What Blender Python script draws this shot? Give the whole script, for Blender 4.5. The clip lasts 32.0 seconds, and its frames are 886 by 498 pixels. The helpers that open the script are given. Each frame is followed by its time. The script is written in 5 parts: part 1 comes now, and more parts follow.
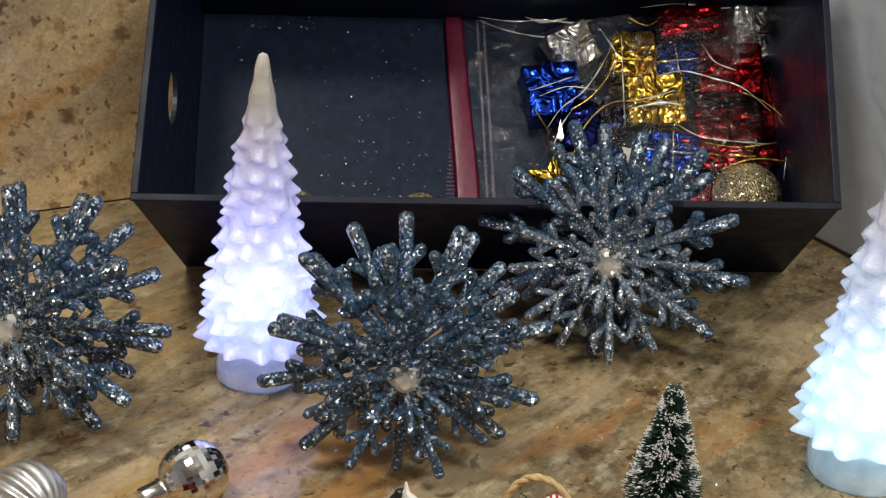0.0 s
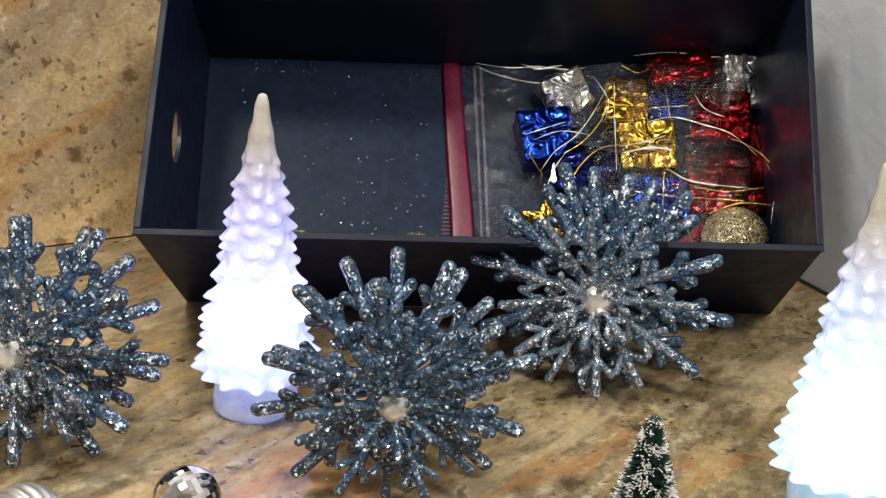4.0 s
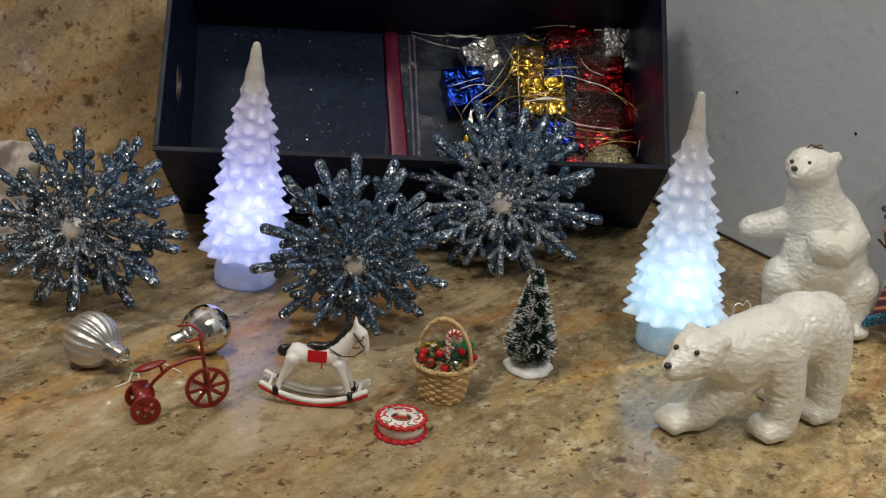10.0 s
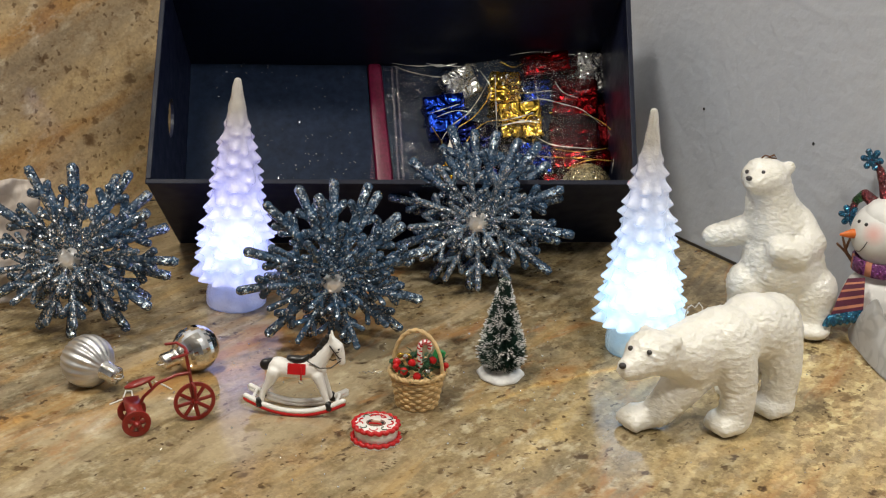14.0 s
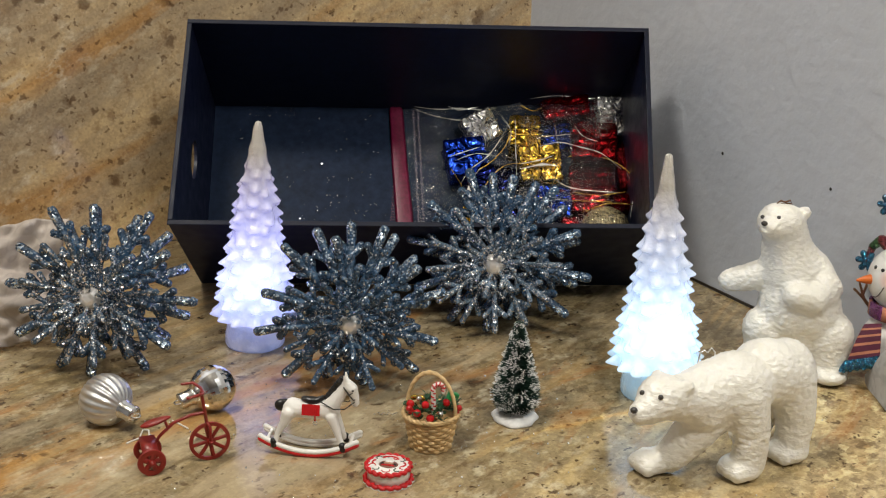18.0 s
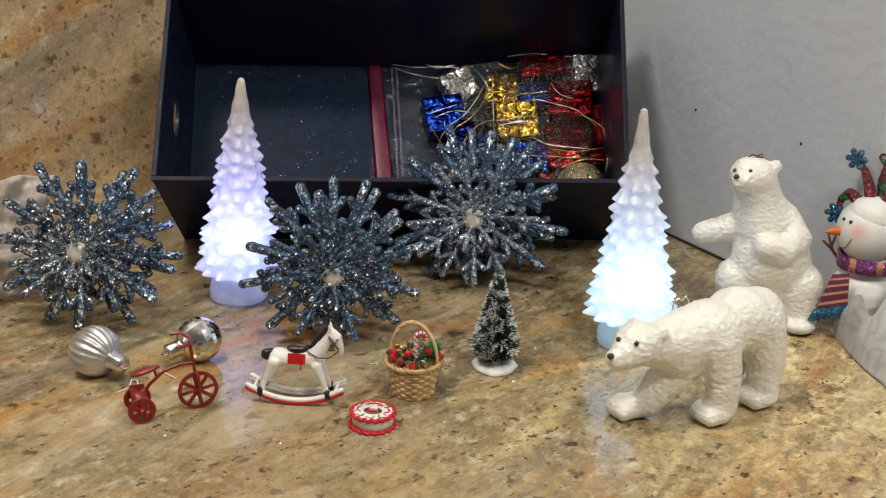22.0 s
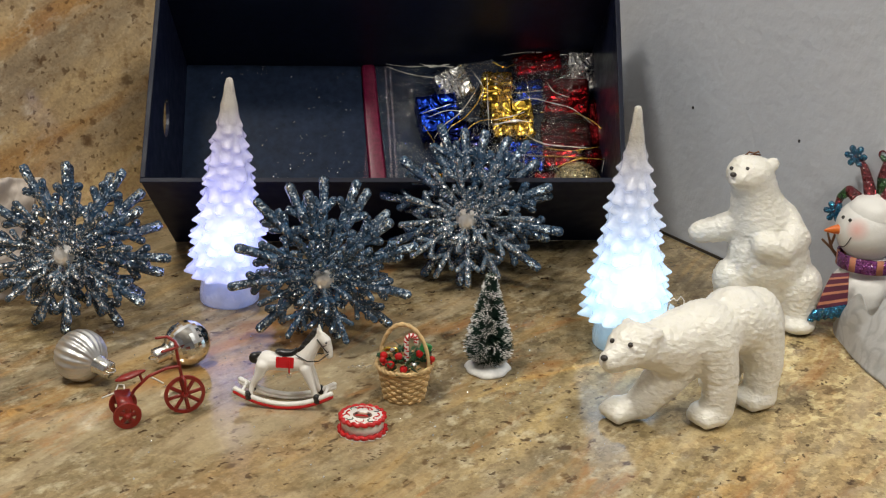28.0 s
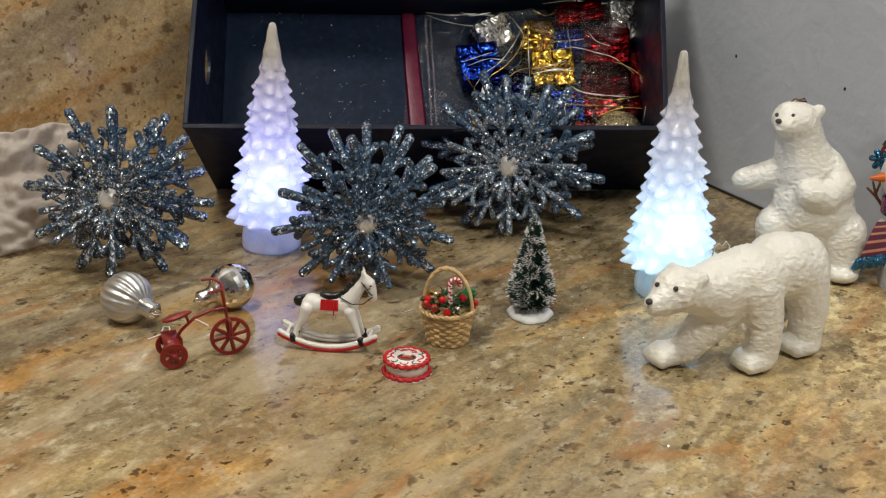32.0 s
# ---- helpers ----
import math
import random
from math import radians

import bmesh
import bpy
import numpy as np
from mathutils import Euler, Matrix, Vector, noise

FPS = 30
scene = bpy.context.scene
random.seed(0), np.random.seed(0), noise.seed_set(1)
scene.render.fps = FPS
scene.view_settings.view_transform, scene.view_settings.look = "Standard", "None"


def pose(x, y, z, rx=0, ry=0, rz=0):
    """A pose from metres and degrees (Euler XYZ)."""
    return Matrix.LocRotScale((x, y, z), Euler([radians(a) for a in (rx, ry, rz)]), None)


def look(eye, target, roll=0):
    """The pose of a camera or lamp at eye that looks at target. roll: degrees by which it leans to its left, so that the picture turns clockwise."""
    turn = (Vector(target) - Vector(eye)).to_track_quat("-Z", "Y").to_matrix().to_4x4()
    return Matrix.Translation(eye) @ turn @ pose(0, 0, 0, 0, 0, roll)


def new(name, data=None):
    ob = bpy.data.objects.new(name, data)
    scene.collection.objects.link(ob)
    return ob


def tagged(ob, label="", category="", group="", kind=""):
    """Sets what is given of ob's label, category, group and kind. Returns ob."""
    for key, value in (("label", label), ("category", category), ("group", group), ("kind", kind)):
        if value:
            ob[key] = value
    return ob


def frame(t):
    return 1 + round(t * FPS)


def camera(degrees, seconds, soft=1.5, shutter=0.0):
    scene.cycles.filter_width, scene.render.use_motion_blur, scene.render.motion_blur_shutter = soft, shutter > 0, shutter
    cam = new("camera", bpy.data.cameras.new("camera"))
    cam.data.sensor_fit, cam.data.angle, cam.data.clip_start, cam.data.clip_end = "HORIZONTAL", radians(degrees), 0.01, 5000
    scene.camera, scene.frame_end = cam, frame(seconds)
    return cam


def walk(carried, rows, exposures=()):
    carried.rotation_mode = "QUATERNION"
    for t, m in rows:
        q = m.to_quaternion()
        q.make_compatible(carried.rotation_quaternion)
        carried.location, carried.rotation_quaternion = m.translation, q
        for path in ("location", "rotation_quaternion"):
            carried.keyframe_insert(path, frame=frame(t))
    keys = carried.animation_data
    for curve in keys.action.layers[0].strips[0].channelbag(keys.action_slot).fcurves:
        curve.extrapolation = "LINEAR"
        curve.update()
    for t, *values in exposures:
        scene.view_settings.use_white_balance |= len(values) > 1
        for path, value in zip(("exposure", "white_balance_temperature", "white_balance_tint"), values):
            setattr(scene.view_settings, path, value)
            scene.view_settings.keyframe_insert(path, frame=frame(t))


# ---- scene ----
cam = camera(38.35, 32.0, soft=1.2)
PATH = [
    (0, (0.00416, -0.00621, 0.30476), (-0.00893, 0.54421, 0.06630), 2.26),
    (0.5, (0.00665, -0.01196, 0.31455), (-0.00773, 0.54473, 0.09119), 2.25),
    (1, (0.00898, -0.01309, 0.31603), (-0.00438, 0.54517, 0.09654), 2.19),
    (1.5, (0.01060, -0.01653, 0.31387), (-0.00160, 0.54172, 0.09429), 2.37),
    (2, (0.00972, -0.01623, 0.30815), (-0.00311, 0.54065, 0.08517), 2.66),
    (2.5, (0.01442, -0.01704, 0.30935), (0.00190, 0.54020, 0.08725), 2.94),
    (4.5, (0.01285, -0.03598, 0.30281), (-0.01100, 0.52463, 0.09034), 2.62),
    (5, (0.01362, -0.05257, 0.29614), (-0.01649, 0.51040, 0.09081), 2.74),
    (5.5, (0.00695, -0.06053, 0.29636), (-0.02587, 0.50438, 0.09686), 3.03),
    (6, (0.00479, -0.06338, 0.29646), (-0.03225, 0.50160, 0.09790), 2.82),
    (6.5, (0.01086, -0.06426, 0.29574), (-0.02601, 0.49928, 0.09311), 2.47),
    (7, (0.02121, -0.08037, 0.29595), (-0.01088, 0.47991, 0.08369), 2.50),
    (7.5, (0.03650, -0.08513, 0.28736), (0.00709, 0.46829, 0.05744), 2.37),
    (8, (0.02111, -0.09444, 0.28643), (0.00685, 0.45720, 0.05086), 2.81),
    (8.5, (-0.02914, -0.13062, 0.28976), (0.00841, 0.42037, 0.05524), 3.35),
    (9, (-0.04091, -0.16836, 0.29836), (0.04255, 0.37212, 0.05155), 4.21),
    (9.5, (-0.01882, -0.19890, 0.30996), (0.03772, 0.34883, 0.07165), 4.79),
    (10, (0.00911, -0.24721, 0.32869), (0.02685, 0.31315, 0.11495), 4.30),
    (10.5, (0.02178, -0.27317, 0.34126), (0.02132, 0.29639, 0.15257), 2.98),
    (11, (0.02318, -0.27154, 0.34422), (0.01907, 0.30089, 0.16448), 2.36),
    (11.5, (0.02641, -0.27236, 0.34745), (0.02059, 0.30097, 0.17066), 2.39),
    (12, (0.02622, -0.26845, 0.34482), (0.01603, 0.30322, 0.16291), 2.34),
    (12.5, (0.03398, -0.27550, 0.34207), (0.02723, 0.29262, 0.14921), 2.15),
    (13, (0.03958, -0.28605, 0.34031), (0.03606, 0.27952, 0.14001), 1.82),
    (13.5, (0.04424, -0.28591, 0.33534), (0.04738, 0.27874, 0.13245), 1.70),
    (14, (0.04269, -0.29247, 0.33775), (0.04636, 0.27294, 0.13702), 1.82),
    (14.5, (0.04534, -0.29433, 0.34001), (0.04771, 0.27270, 0.14388), 1.60),
    (15, (0.04140, -0.29987, 0.34337), (0.04319, 0.26899, 0.15259), 1.49),
    (15.5, (0.03750, -0.30301, 0.34433), (0.03923, 0.26836, 0.16119), 1.57),
    (17.5, (0.05039, -0.29382, 0.33955), (0.04307, 0.27653, 0.15339), 1.99),
    (18, (0.05253, -0.29789, 0.34284), (0.04081, 0.27307, 0.15879), 1.75),
    (18.5, (0.05285, -0.29925, 0.34475), (0.03899, 0.27305, 0.16509), 1.69),
    (19, (0.05055, -0.29871, 0.34297), (0.03769, 0.27326, 0.16217), 1.63),
    (19.5, (0.05200, -0.30401, 0.34230), (0.04484, 0.26621, 0.15573), 1.77),
    (20, (0.05689, -0.31237, 0.34253), (0.05969, 0.25655, 0.15192), 1.83),
    (20.5, (0.06345, -0.31627, 0.34023), (0.07367, 0.25104, 0.14514), 1.74),
    (21, (0.05864, -0.32080, 0.33851), (0.06812, 0.24490, 0.13876), 1.85),
    (21.5, (0.05607, -0.31832, 0.33637), (0.06356, 0.24611, 0.13301), 2.06),
    (22, (0.04798, -0.31805, 0.34209), (0.04958, 0.24772, 0.14235), 1.93),
    (22.5, (0.04344, -0.31586, 0.34288), (0.03912, 0.25204, 0.14932), 1.70),
    (23, (0.04787, -0.31356, 0.34322), (0.04467, 0.25488, 0.15121), 1.55),
    (23.5, (0.05119, -0.31222, 0.34182), (0.05044, 0.25622, 0.14981), 1.48),
    (24, (0.05349, -0.31279, 0.34094), (0.05503, 0.25561, 0.14881), 1.43),
    (24.5, (0.05315, -0.31502, 0.34019), (0.05538, 0.25309, 0.14718), 1.44),
    (25, (0.05278, -0.31606, 0.33986), (0.05477, 0.25180, 0.14612), 1.41),
    (25.5, (0.05123, -0.31207, 0.34182), (0.05169, 0.25617, 0.14920), 1.38),
    (27.5, (0.05169, -0.31279, 0.33960), (0.04851, 0.25525, 0.14639), 1.37),
    (28, (0.05683, -0.30561, 0.33660), (0.05577, 0.26059, 0.13806), 1.51),
    (28.5, (0.06261, -0.30675, 0.33520), (0.06559, 0.25867, 0.13446), 1.73),
    (29, (0.06488, -0.30726, 0.33247), (0.07627, 0.25690, 0.12852), 2.00),
    (29.5, (0.06912, -0.30292, 0.32983), (0.08379, 0.25805, 0.11748), 2.06),
    (30, (0.06845, -0.30129, 0.32769), (0.08141, 0.25729, 0.10899), 2.07),
    (30.5, (0.06271, -0.30131, 0.32631), (0.06777, 0.25698, 0.10655), 2.01),
    (31, (0.05472, -0.31222, 0.32897), (0.05180, 0.24851, 0.11550), 1.89),
    (31.5, (0.04830, -0.31394, 0.32858), (0.03920, 0.24750, 0.11713), 1.64),
    (32, (0.04784, -0.30967, 0.32680), (0.03403, 0.25000, 0.11098), 1.36),
]
walk(cam, [(t, look(eye, target, roll)) for t, eye, target, roll in PATH],
     exposures=[(0, -0.05), (0.6, 0.3), (1, 0.4), (2, 0.5), (6, 0.5), (7, 0.35), (7.6, 0.0), (8, -0.3), (9, -0.3), (10, -0.5), (10.6, -0.2), (11, -0.05), (12, 0.0),
                (27, 0.0), (28.5, -0.10), (30, -0.14), (31, -0.14), (32, -0.18)])

# ---- light ----
world = bpy.data.worlds.new("room_air")
scene.world = world
world.use_nodes = True
world.node_tree.nodes["Background"].inputs["Color"].default_value = (1.0, 0.96, 0.91, 1)
world.node_tree.nodes["Background"].inputs["Strength"].default_value = 0.10


def area_lamp(name, eye, target, size, watts, colour):
    data = bpy.data.lights.new(name, "AREA")
    data.shape, data.size, data.energy, data.color = "DISK", size, watts, colour
    ob = new(name, data)
    ob.matrix_world = look(eye, target)
    return ob


WARM = (1.0, 0.950, 0.84)
area_lamp("ceiling_lamp_a", (-0.45, 0.05, 1.52), (0.0, 0.5, 0.0), 0.30, 13.5, WARM)
area_lamp("ceiling_lamp_b", (0.55, -0.55, 1.52), (0.15, 0.4, 0.0), 0.32, 18.0, WARM)


# ---- node helpers ----
class Nodes:
    """A material with its node tree and short ways to add nodes."""

    def __init__(self, name):
        self.material = bpy.data.materials.new(name)
        self.material.use_nodes = True
        self.tree = self.material.node_tree
        self.shader = self.tree.nodes["Principled BSDF"]
        self.output = self.tree.nodes["Material Output"]

    def put(self, socket, value):
        if isinstance(value, bpy.types.NodeSocket):
            self.tree.links.new(value, socket)
        elif value is not None:
            if isinstance(value, tuple) and len(value) == 3 and socket.type == "RGBA":
                value = (*value, 1)
            socket.default_value = value

    def add(self, kind, out=0, how="", **values):
        node = self.tree.nodes.new(kind)
        if how:
            node.operation = how
        for key, value in values.items():
            self.put(node.inputs[key.replace("_", " ")], value)
        return node.outputs[out]

    def place(self, scale=(1, 1, 1), turn=(0, 0, 0), kind="Object"):
        coords = self.tree.nodes.new("ShaderNodeTexCoord").outputs[kind]
        if any(turn):
            coords = self.add("ShaderNodeMapping", Vector=coords, Rotation=turn)
        return self.add("ShaderNodeMapping", Vector=coords, Scale=scale)

    def noise(self, where, scale, detail=3.0, rough=0.55, bend=0.0):
        return self.add("ShaderNodeTexNoise", 0, Vector=where, Scale=scale, Detail=detail, Roughness=rough, Distortion=bend)

    def ramp(self, value, *stops):
        node = self.tree.nodes.new("ShaderNodeValToRGB")
        while len(node.color_ramp.elements) < len(stops):
            node.color_ramp.elements.new(0.5)
        for element, (at, colour) in zip(node.color_ramp.elements, stops):
            element.position = at
            element.color = (*colour, 1) if isinstance(colour, tuple) else (colour, colour, colour, 1)
        self.put(node.inputs[0], value)
        return node.outputs[0]

    def mix(self, fac, a, b, how="MIX"):
        node = self.tree.nodes.new("ShaderNodeMix")
        node.data_type, node.blend_type = "RGBA", how
        for n, value in ((0, fac), (6, a), (7, b)):
            self.put(node.inputs[n], value)
        return node.outputs[2]

    def math(self, how, a, b=0.0):
        node = self.tree.nodes.new("ShaderNodeMath")
        node.operation = how
        self.put(node.inputs[0], a), self.put(node.inputs[1], b)
        return node.outputs[0]

    def bump(self, height, strength, distance):
        return self.add("ShaderNodeBump", Height=height, Strength=strength, Distance=distance)

    def finish(self, **values):
        for key, value in values.items():
            self.put(self.shader.inputs[key.replace("_", " ")], value)
        return self.material


def plain(name, colour, rough=0.5, metal=0.0, vary=0.12, scale=300.0, relief=0.0003, coat=0.0, gloss=0.5):
    """Paint, wood, plastic or metal with slight blotches and fine relief."""
    n = Nodes(name)
    where = n.place()
    low, high = tuple(c * (1 - vary) for c in colour), tuple(min(1, c * (1 + vary)) for c in colour)
    blotch = n.ramp(n.noise(where, scale * 0.3, 4), (0.3, low), (0.7, high))
    return n.finish(Base_Color=blotch, Metallic=metal, Specular_IOR_Level=gloss, Coat_Weight=coat, Coat_Roughness=0.12,
                    Roughness=n.ramp(n.noise(where, scale * 0.15, 3), (0.3, rough * 0.8), (0.7, min(1.0, rough * 1.2))),
                    Normal=n.bump(n.noise(where, scale, 3), 0.35, relief))


def granite_material(name, turn, warm):
    """Polished granite with broad drifting bands, rust stains, crystals and dark flecks."""
    n = Nodes(name)
    still = n.place()
    flow = n.place((0.24, 1.0, 1.0), turn)
    short = n.place((0.50 if warm else 0.66, 1.0, 1.0), turn)
    drift = n.noise(flow, 8.5, 6, 0.58, 0.8)
    lift = 1.68 if warm else 1.14
    tones = ((0.30, (0.16, 0.14, 0.11)), (0.42, (0.235, 0.20, 0.145)), (0.52, (0.32, 0.26, 0.165)), (0.61, (0.42, 0.335, 0.20)), (0.73, (0.54, 0.45, 0.31)))
    base = n.ramp(drift, *[(at, (tone[0] * lift, tone[1] * lift * (0.94 if warm else 1.0), tone[2] * lift * (0.92 if warm else 1.0))) for at, tone in tones])
    rust = n.ramp(n.noise(flow, 12.0, 6, 0.62, 1.4), (0.51, 0.0), (0.64, 1.0))
    base = n.mix(n.math("MULTIPLY", rust, 0.70 if warm else 0.85), base, (0.45, 0.235, 0.070))
    grey = n.ramp(n.noise(flow, 5.5 if warm else 9.0, 5, 0.58, 0.6), (0.45, 0.0), (0.55, 1.0))
    base = n.mix(n.math("MULTIPLY", grey, 0.12 if warm else 0.74), base, (0.262, 0.226, 0.168))
    if not warm:
        # the slab turns creamier along its length
        x = n.add("ShaderNodeSeparateXYZ", 0, Vector=still)
        along = n.math("ADD", n.math("ADD", x, 0.78), n.math("MULTIPLY", n.noise(flow, 6.0, 4), 0.30))
        cream = n.ramp(along, (0.56, 0.0), (0.80, 1.0))
        base = n.mix(n.math("MULTIPLY", cream, 0.78), base, (0.58, 0.49, 0.325))
        bent = n.mix(0.006, short, n.add("ShaderNodeTexNoise", 1, Vector=still, Scale=260.0, Detail=3.0))
        # darker grey behind an uneven line, with a thin gold vein along it
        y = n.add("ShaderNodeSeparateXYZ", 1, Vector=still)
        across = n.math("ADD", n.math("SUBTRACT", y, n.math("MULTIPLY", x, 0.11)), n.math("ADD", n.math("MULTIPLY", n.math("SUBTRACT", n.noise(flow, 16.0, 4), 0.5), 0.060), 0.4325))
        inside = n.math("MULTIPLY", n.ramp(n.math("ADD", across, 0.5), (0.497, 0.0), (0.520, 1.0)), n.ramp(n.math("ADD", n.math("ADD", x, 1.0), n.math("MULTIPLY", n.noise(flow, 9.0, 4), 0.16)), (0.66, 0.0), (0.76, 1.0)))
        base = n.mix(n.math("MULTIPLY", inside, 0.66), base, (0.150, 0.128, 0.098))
        vein = n.math("MULTIPLY", n.ramp(n.math("ABSOLUTE", across), (0.0012, 1.0), (0.0048, 0.0)), n.ramp(n.math("ADD", x, 1.0), (0.68, 0.0), (0.74, 1.0)))
        base = n.mix(n.math("MULTIPLY", vein, 0.85), base, (0.64, 0.45, 0.20))
        for size, share in ((130.0, 0.60), (290.0, 0.55)):
            crystal = n.add("ShaderNodeSeparateColor", 1, Color=n.add("ShaderNodeTexVoronoi", 1, Vector=bent, Scale=size))
            tone = n.ramp(crystal, (0.0, (0.20, 0.185, 0.165)), (0.35, (0.40, 0.385, 0.36)), (0.7, (0.56, 0.55, 0.53)), (1.0, (0.74, 0.735, 0.72)))
            base = n.mix(n.math("MULTIPLY", n.math("ADD", n.math("MULTIPLY", cream, 0.62), 0.38), share), base, tone, "OVERLAY")
    cloud = n.ramp(n.noise(short, 46.0, 5, 0.62), (0.36, 0.0), (0.64, 1.0))
    base = n.mix(0.50, base, n.mix(cloud, (0.30, 0.25, 0.18), (0.64, 0.55, 0.40)), "SOFT_LIGHT")
    pale = n.ramp(n.noise(short, 85.0, 4, 0.62), (0.52, 0.0), (0.64, 1.0))
    where_pale = n.ramp(n.noise(still, 4.0, 3), (0.40, 0.10), (0.58, 1.0))
    base = n.mix(n.math("MULTIPLY", n.math("MULTIPLY", pale, where_pale), 0.75 if warm else 0.64), base, (0.62, 0.535, 0.395) if warm else (0.64, 0.58, 0.45))
    grain = n.add("ShaderNodeTexVoronoi", 1, Vector=still, Scale=560.0)
    base = n.mix(0.18, base, n.add("ShaderNodeRGBToBW", Color=grain), "OVERLAY")
    where_dark = n.ramp(n.noise(still, 7.0, 3), (0.38, 0.40), (0.58, 1.0))
    mottle = n.ramp(n.noise(still if warm else short, 90.0 if warm else 105.0, 5, 0.66), (0.51, 0.0), (0.66 if warm else 0.635, 1.0))
    base = n.mix(n.math("MULTIPLY", n.math("MULTIPLY", mottle, where_dark), 0.62 if warm else 0.66), base, (0.21, 0.12, 0.055) if warm else (0.135, 0.085, 0.045))
    wobble = n.mix(0.011 if warm else 0.011, still if warm else short, n.add("ShaderNodeTexNoise", 1, Vector=still, Scale=170.0, Detail=2.0, Roughness=0.5))
    for size, share in ((58.0, 0.90), (105.0, 0.83), (185.0, 0.78)) if warm else ((70.0, 0.915), (135.0, 0.88), (240.0, 0.87)):
        cell = n.add("ShaderNodeTexVoronoi", 0, Vector=wobble, Scale=size)
        pick = n.add("ShaderNodeSeparateColor", 0, Color=n.add("ShaderNodeTexVoronoi", 1, Vector=wobble, Scale=size))
        spot = n.math("MULTIPLY", n.ramp(cell, (0.22, 1.0), (0.38, 0.0)), n.math("GREATER_THAN", pick, share))
        base = n.mix(n.math("MULTIPLY", spot, 0.66 if warm else 0.86), base, (0.085, 0.042, 0.018) if warm else (0.060, 0.034, 0.018))
    if not warm:
        # long dark blotches, gold streaks and an overall honey cast
        gold = n.ramp(n.noise(flow, 24.0, 5, 0.6, 1.0), (0.55, 0.0), (0.66, 1.0))
        base = n.mix(n.math("MULTIPLY", gold, 0.38), base, (0.56, 0.36, 0.15))
        milk = n.ramp(n.noise(flow, 15.0, 6, 0.6, 1.6), (0.52, 0.0), (0.62, 1.0))
        base = n.mix(n.math("MULTIPLY", milk, 0.32), base, (0.66, 0.55, 0.40))
        ember = n.ramp(n.noise(n.place((0.35, 1.0, 1.0), turn), 19.0, 6, 0.62, 1.2), (0.57, 0.0), (0.66, 1.0))
        base = n.mix(n.math("MULTIPLY", ember, 0.55), base, (0.40, 0.175, 0.055))
        blotch = n.ramp(n.noise(n.place((0.85, 1.0, 1.0), turn), 68.0, 3, 0.55, 0.3), (0.645, 0.0), (0.715, 1.0))
        base = n.mix(n.math("MULTIPLY", blotch, 0.70), base, (0.075, 0.040, 0.020))
        base = n.mix(1.0, base, (1.02, 1.0, 0.90), "MULTIPLY")
    wear = n.noise(still, 30.0, 4)
    return n.finish(Base_Color=base, Roughness=n.ramp(wear, (0.3, 0.06), (0.7, 0.14)), Specular_IOR_Level=0.5,
                    Normal=n.bump(n.noise(still, 260.0, 3), 0.12, 0.0002))


def plaster_material(name, colour):
    n = Nodes(name)
    where = n.place()
    lumps = n.noise(where, 85.0, 3, 0.5)
    tone = n.ramp(n.noise(where, 7.0, 4), (0.3, tuple(c * 0.93 for c in colour)), (0.7, colour))
    return n.finish(Base_Color=tone, Roughness=0.62, Normal=n.bump(n.ramp(lumps, (0.35, 0.0), (0.65, 1.0)), 0.27, 0.0014))


def glitter_material(name, colour, light, size=1500.0, tilt=0.75, bare=0.35, metal=0.85):
    """Lacquered flakes: every small cell faces its own way, and a share of them is bare metal."""
    n = Nodes(name)
    where = n.place()
    cells = n.add("ShaderNodeTexVoronoi", 1, Vector=where, Scale=size)
    middle = n.add("ShaderNodeVectorMath", 0, "SUBTRACT")
    n.tree.links.new(cells, middle.node.inputs[0])
    middle.node.inputs[1].default_value = (0.5, 0.5, 0.5)
    spread = n.add("ShaderNodeVectorMath", 0, "SCALE", Scale=tilt * 2)
    n.tree.links.new(middle, spread.node.inputs[0])
    facing = n.add("ShaderNodeNewGeometry", 1)
    summed = n.add("ShaderNodeVectorMath", 0, "ADD")
    n.tree.links.new(facing, summed.node.inputs[0])
    n.tree.links.new(spread, summed.node.inputs[1])
    unit = n.add("ShaderNodeVectorMath", 0, "NORMALIZE")
    n.tree.links.new(summed, unit.node.inputs[0])
    pick = n.add("ShaderNodeSeparateColor", 1, Color=cells)
    pick = n.math("ADD", pick, n.math("MULTIPLY", n.math("SUBTRACT", n.noise(where, 150.0, 2), 0.5), 0.9))
    shine = n.ramp(pick, (bare, 0.0), (min(1.0, bare + 0.12), 1.0))
    patch = n.ramp(n.noise(where, 90.0, 3), (0.35, 0.5), (0.65, 1.5))
    tone = n.mix(shine, n.mix(1.0, colour, patch, "MULTIPLY"), light)
    return n.finish(Base_Color=tone, Metallic=n.math("MULTIPLY", shine, metal), Roughness=0.22, Specular_IOR_Level=0.95, Normal=unit)


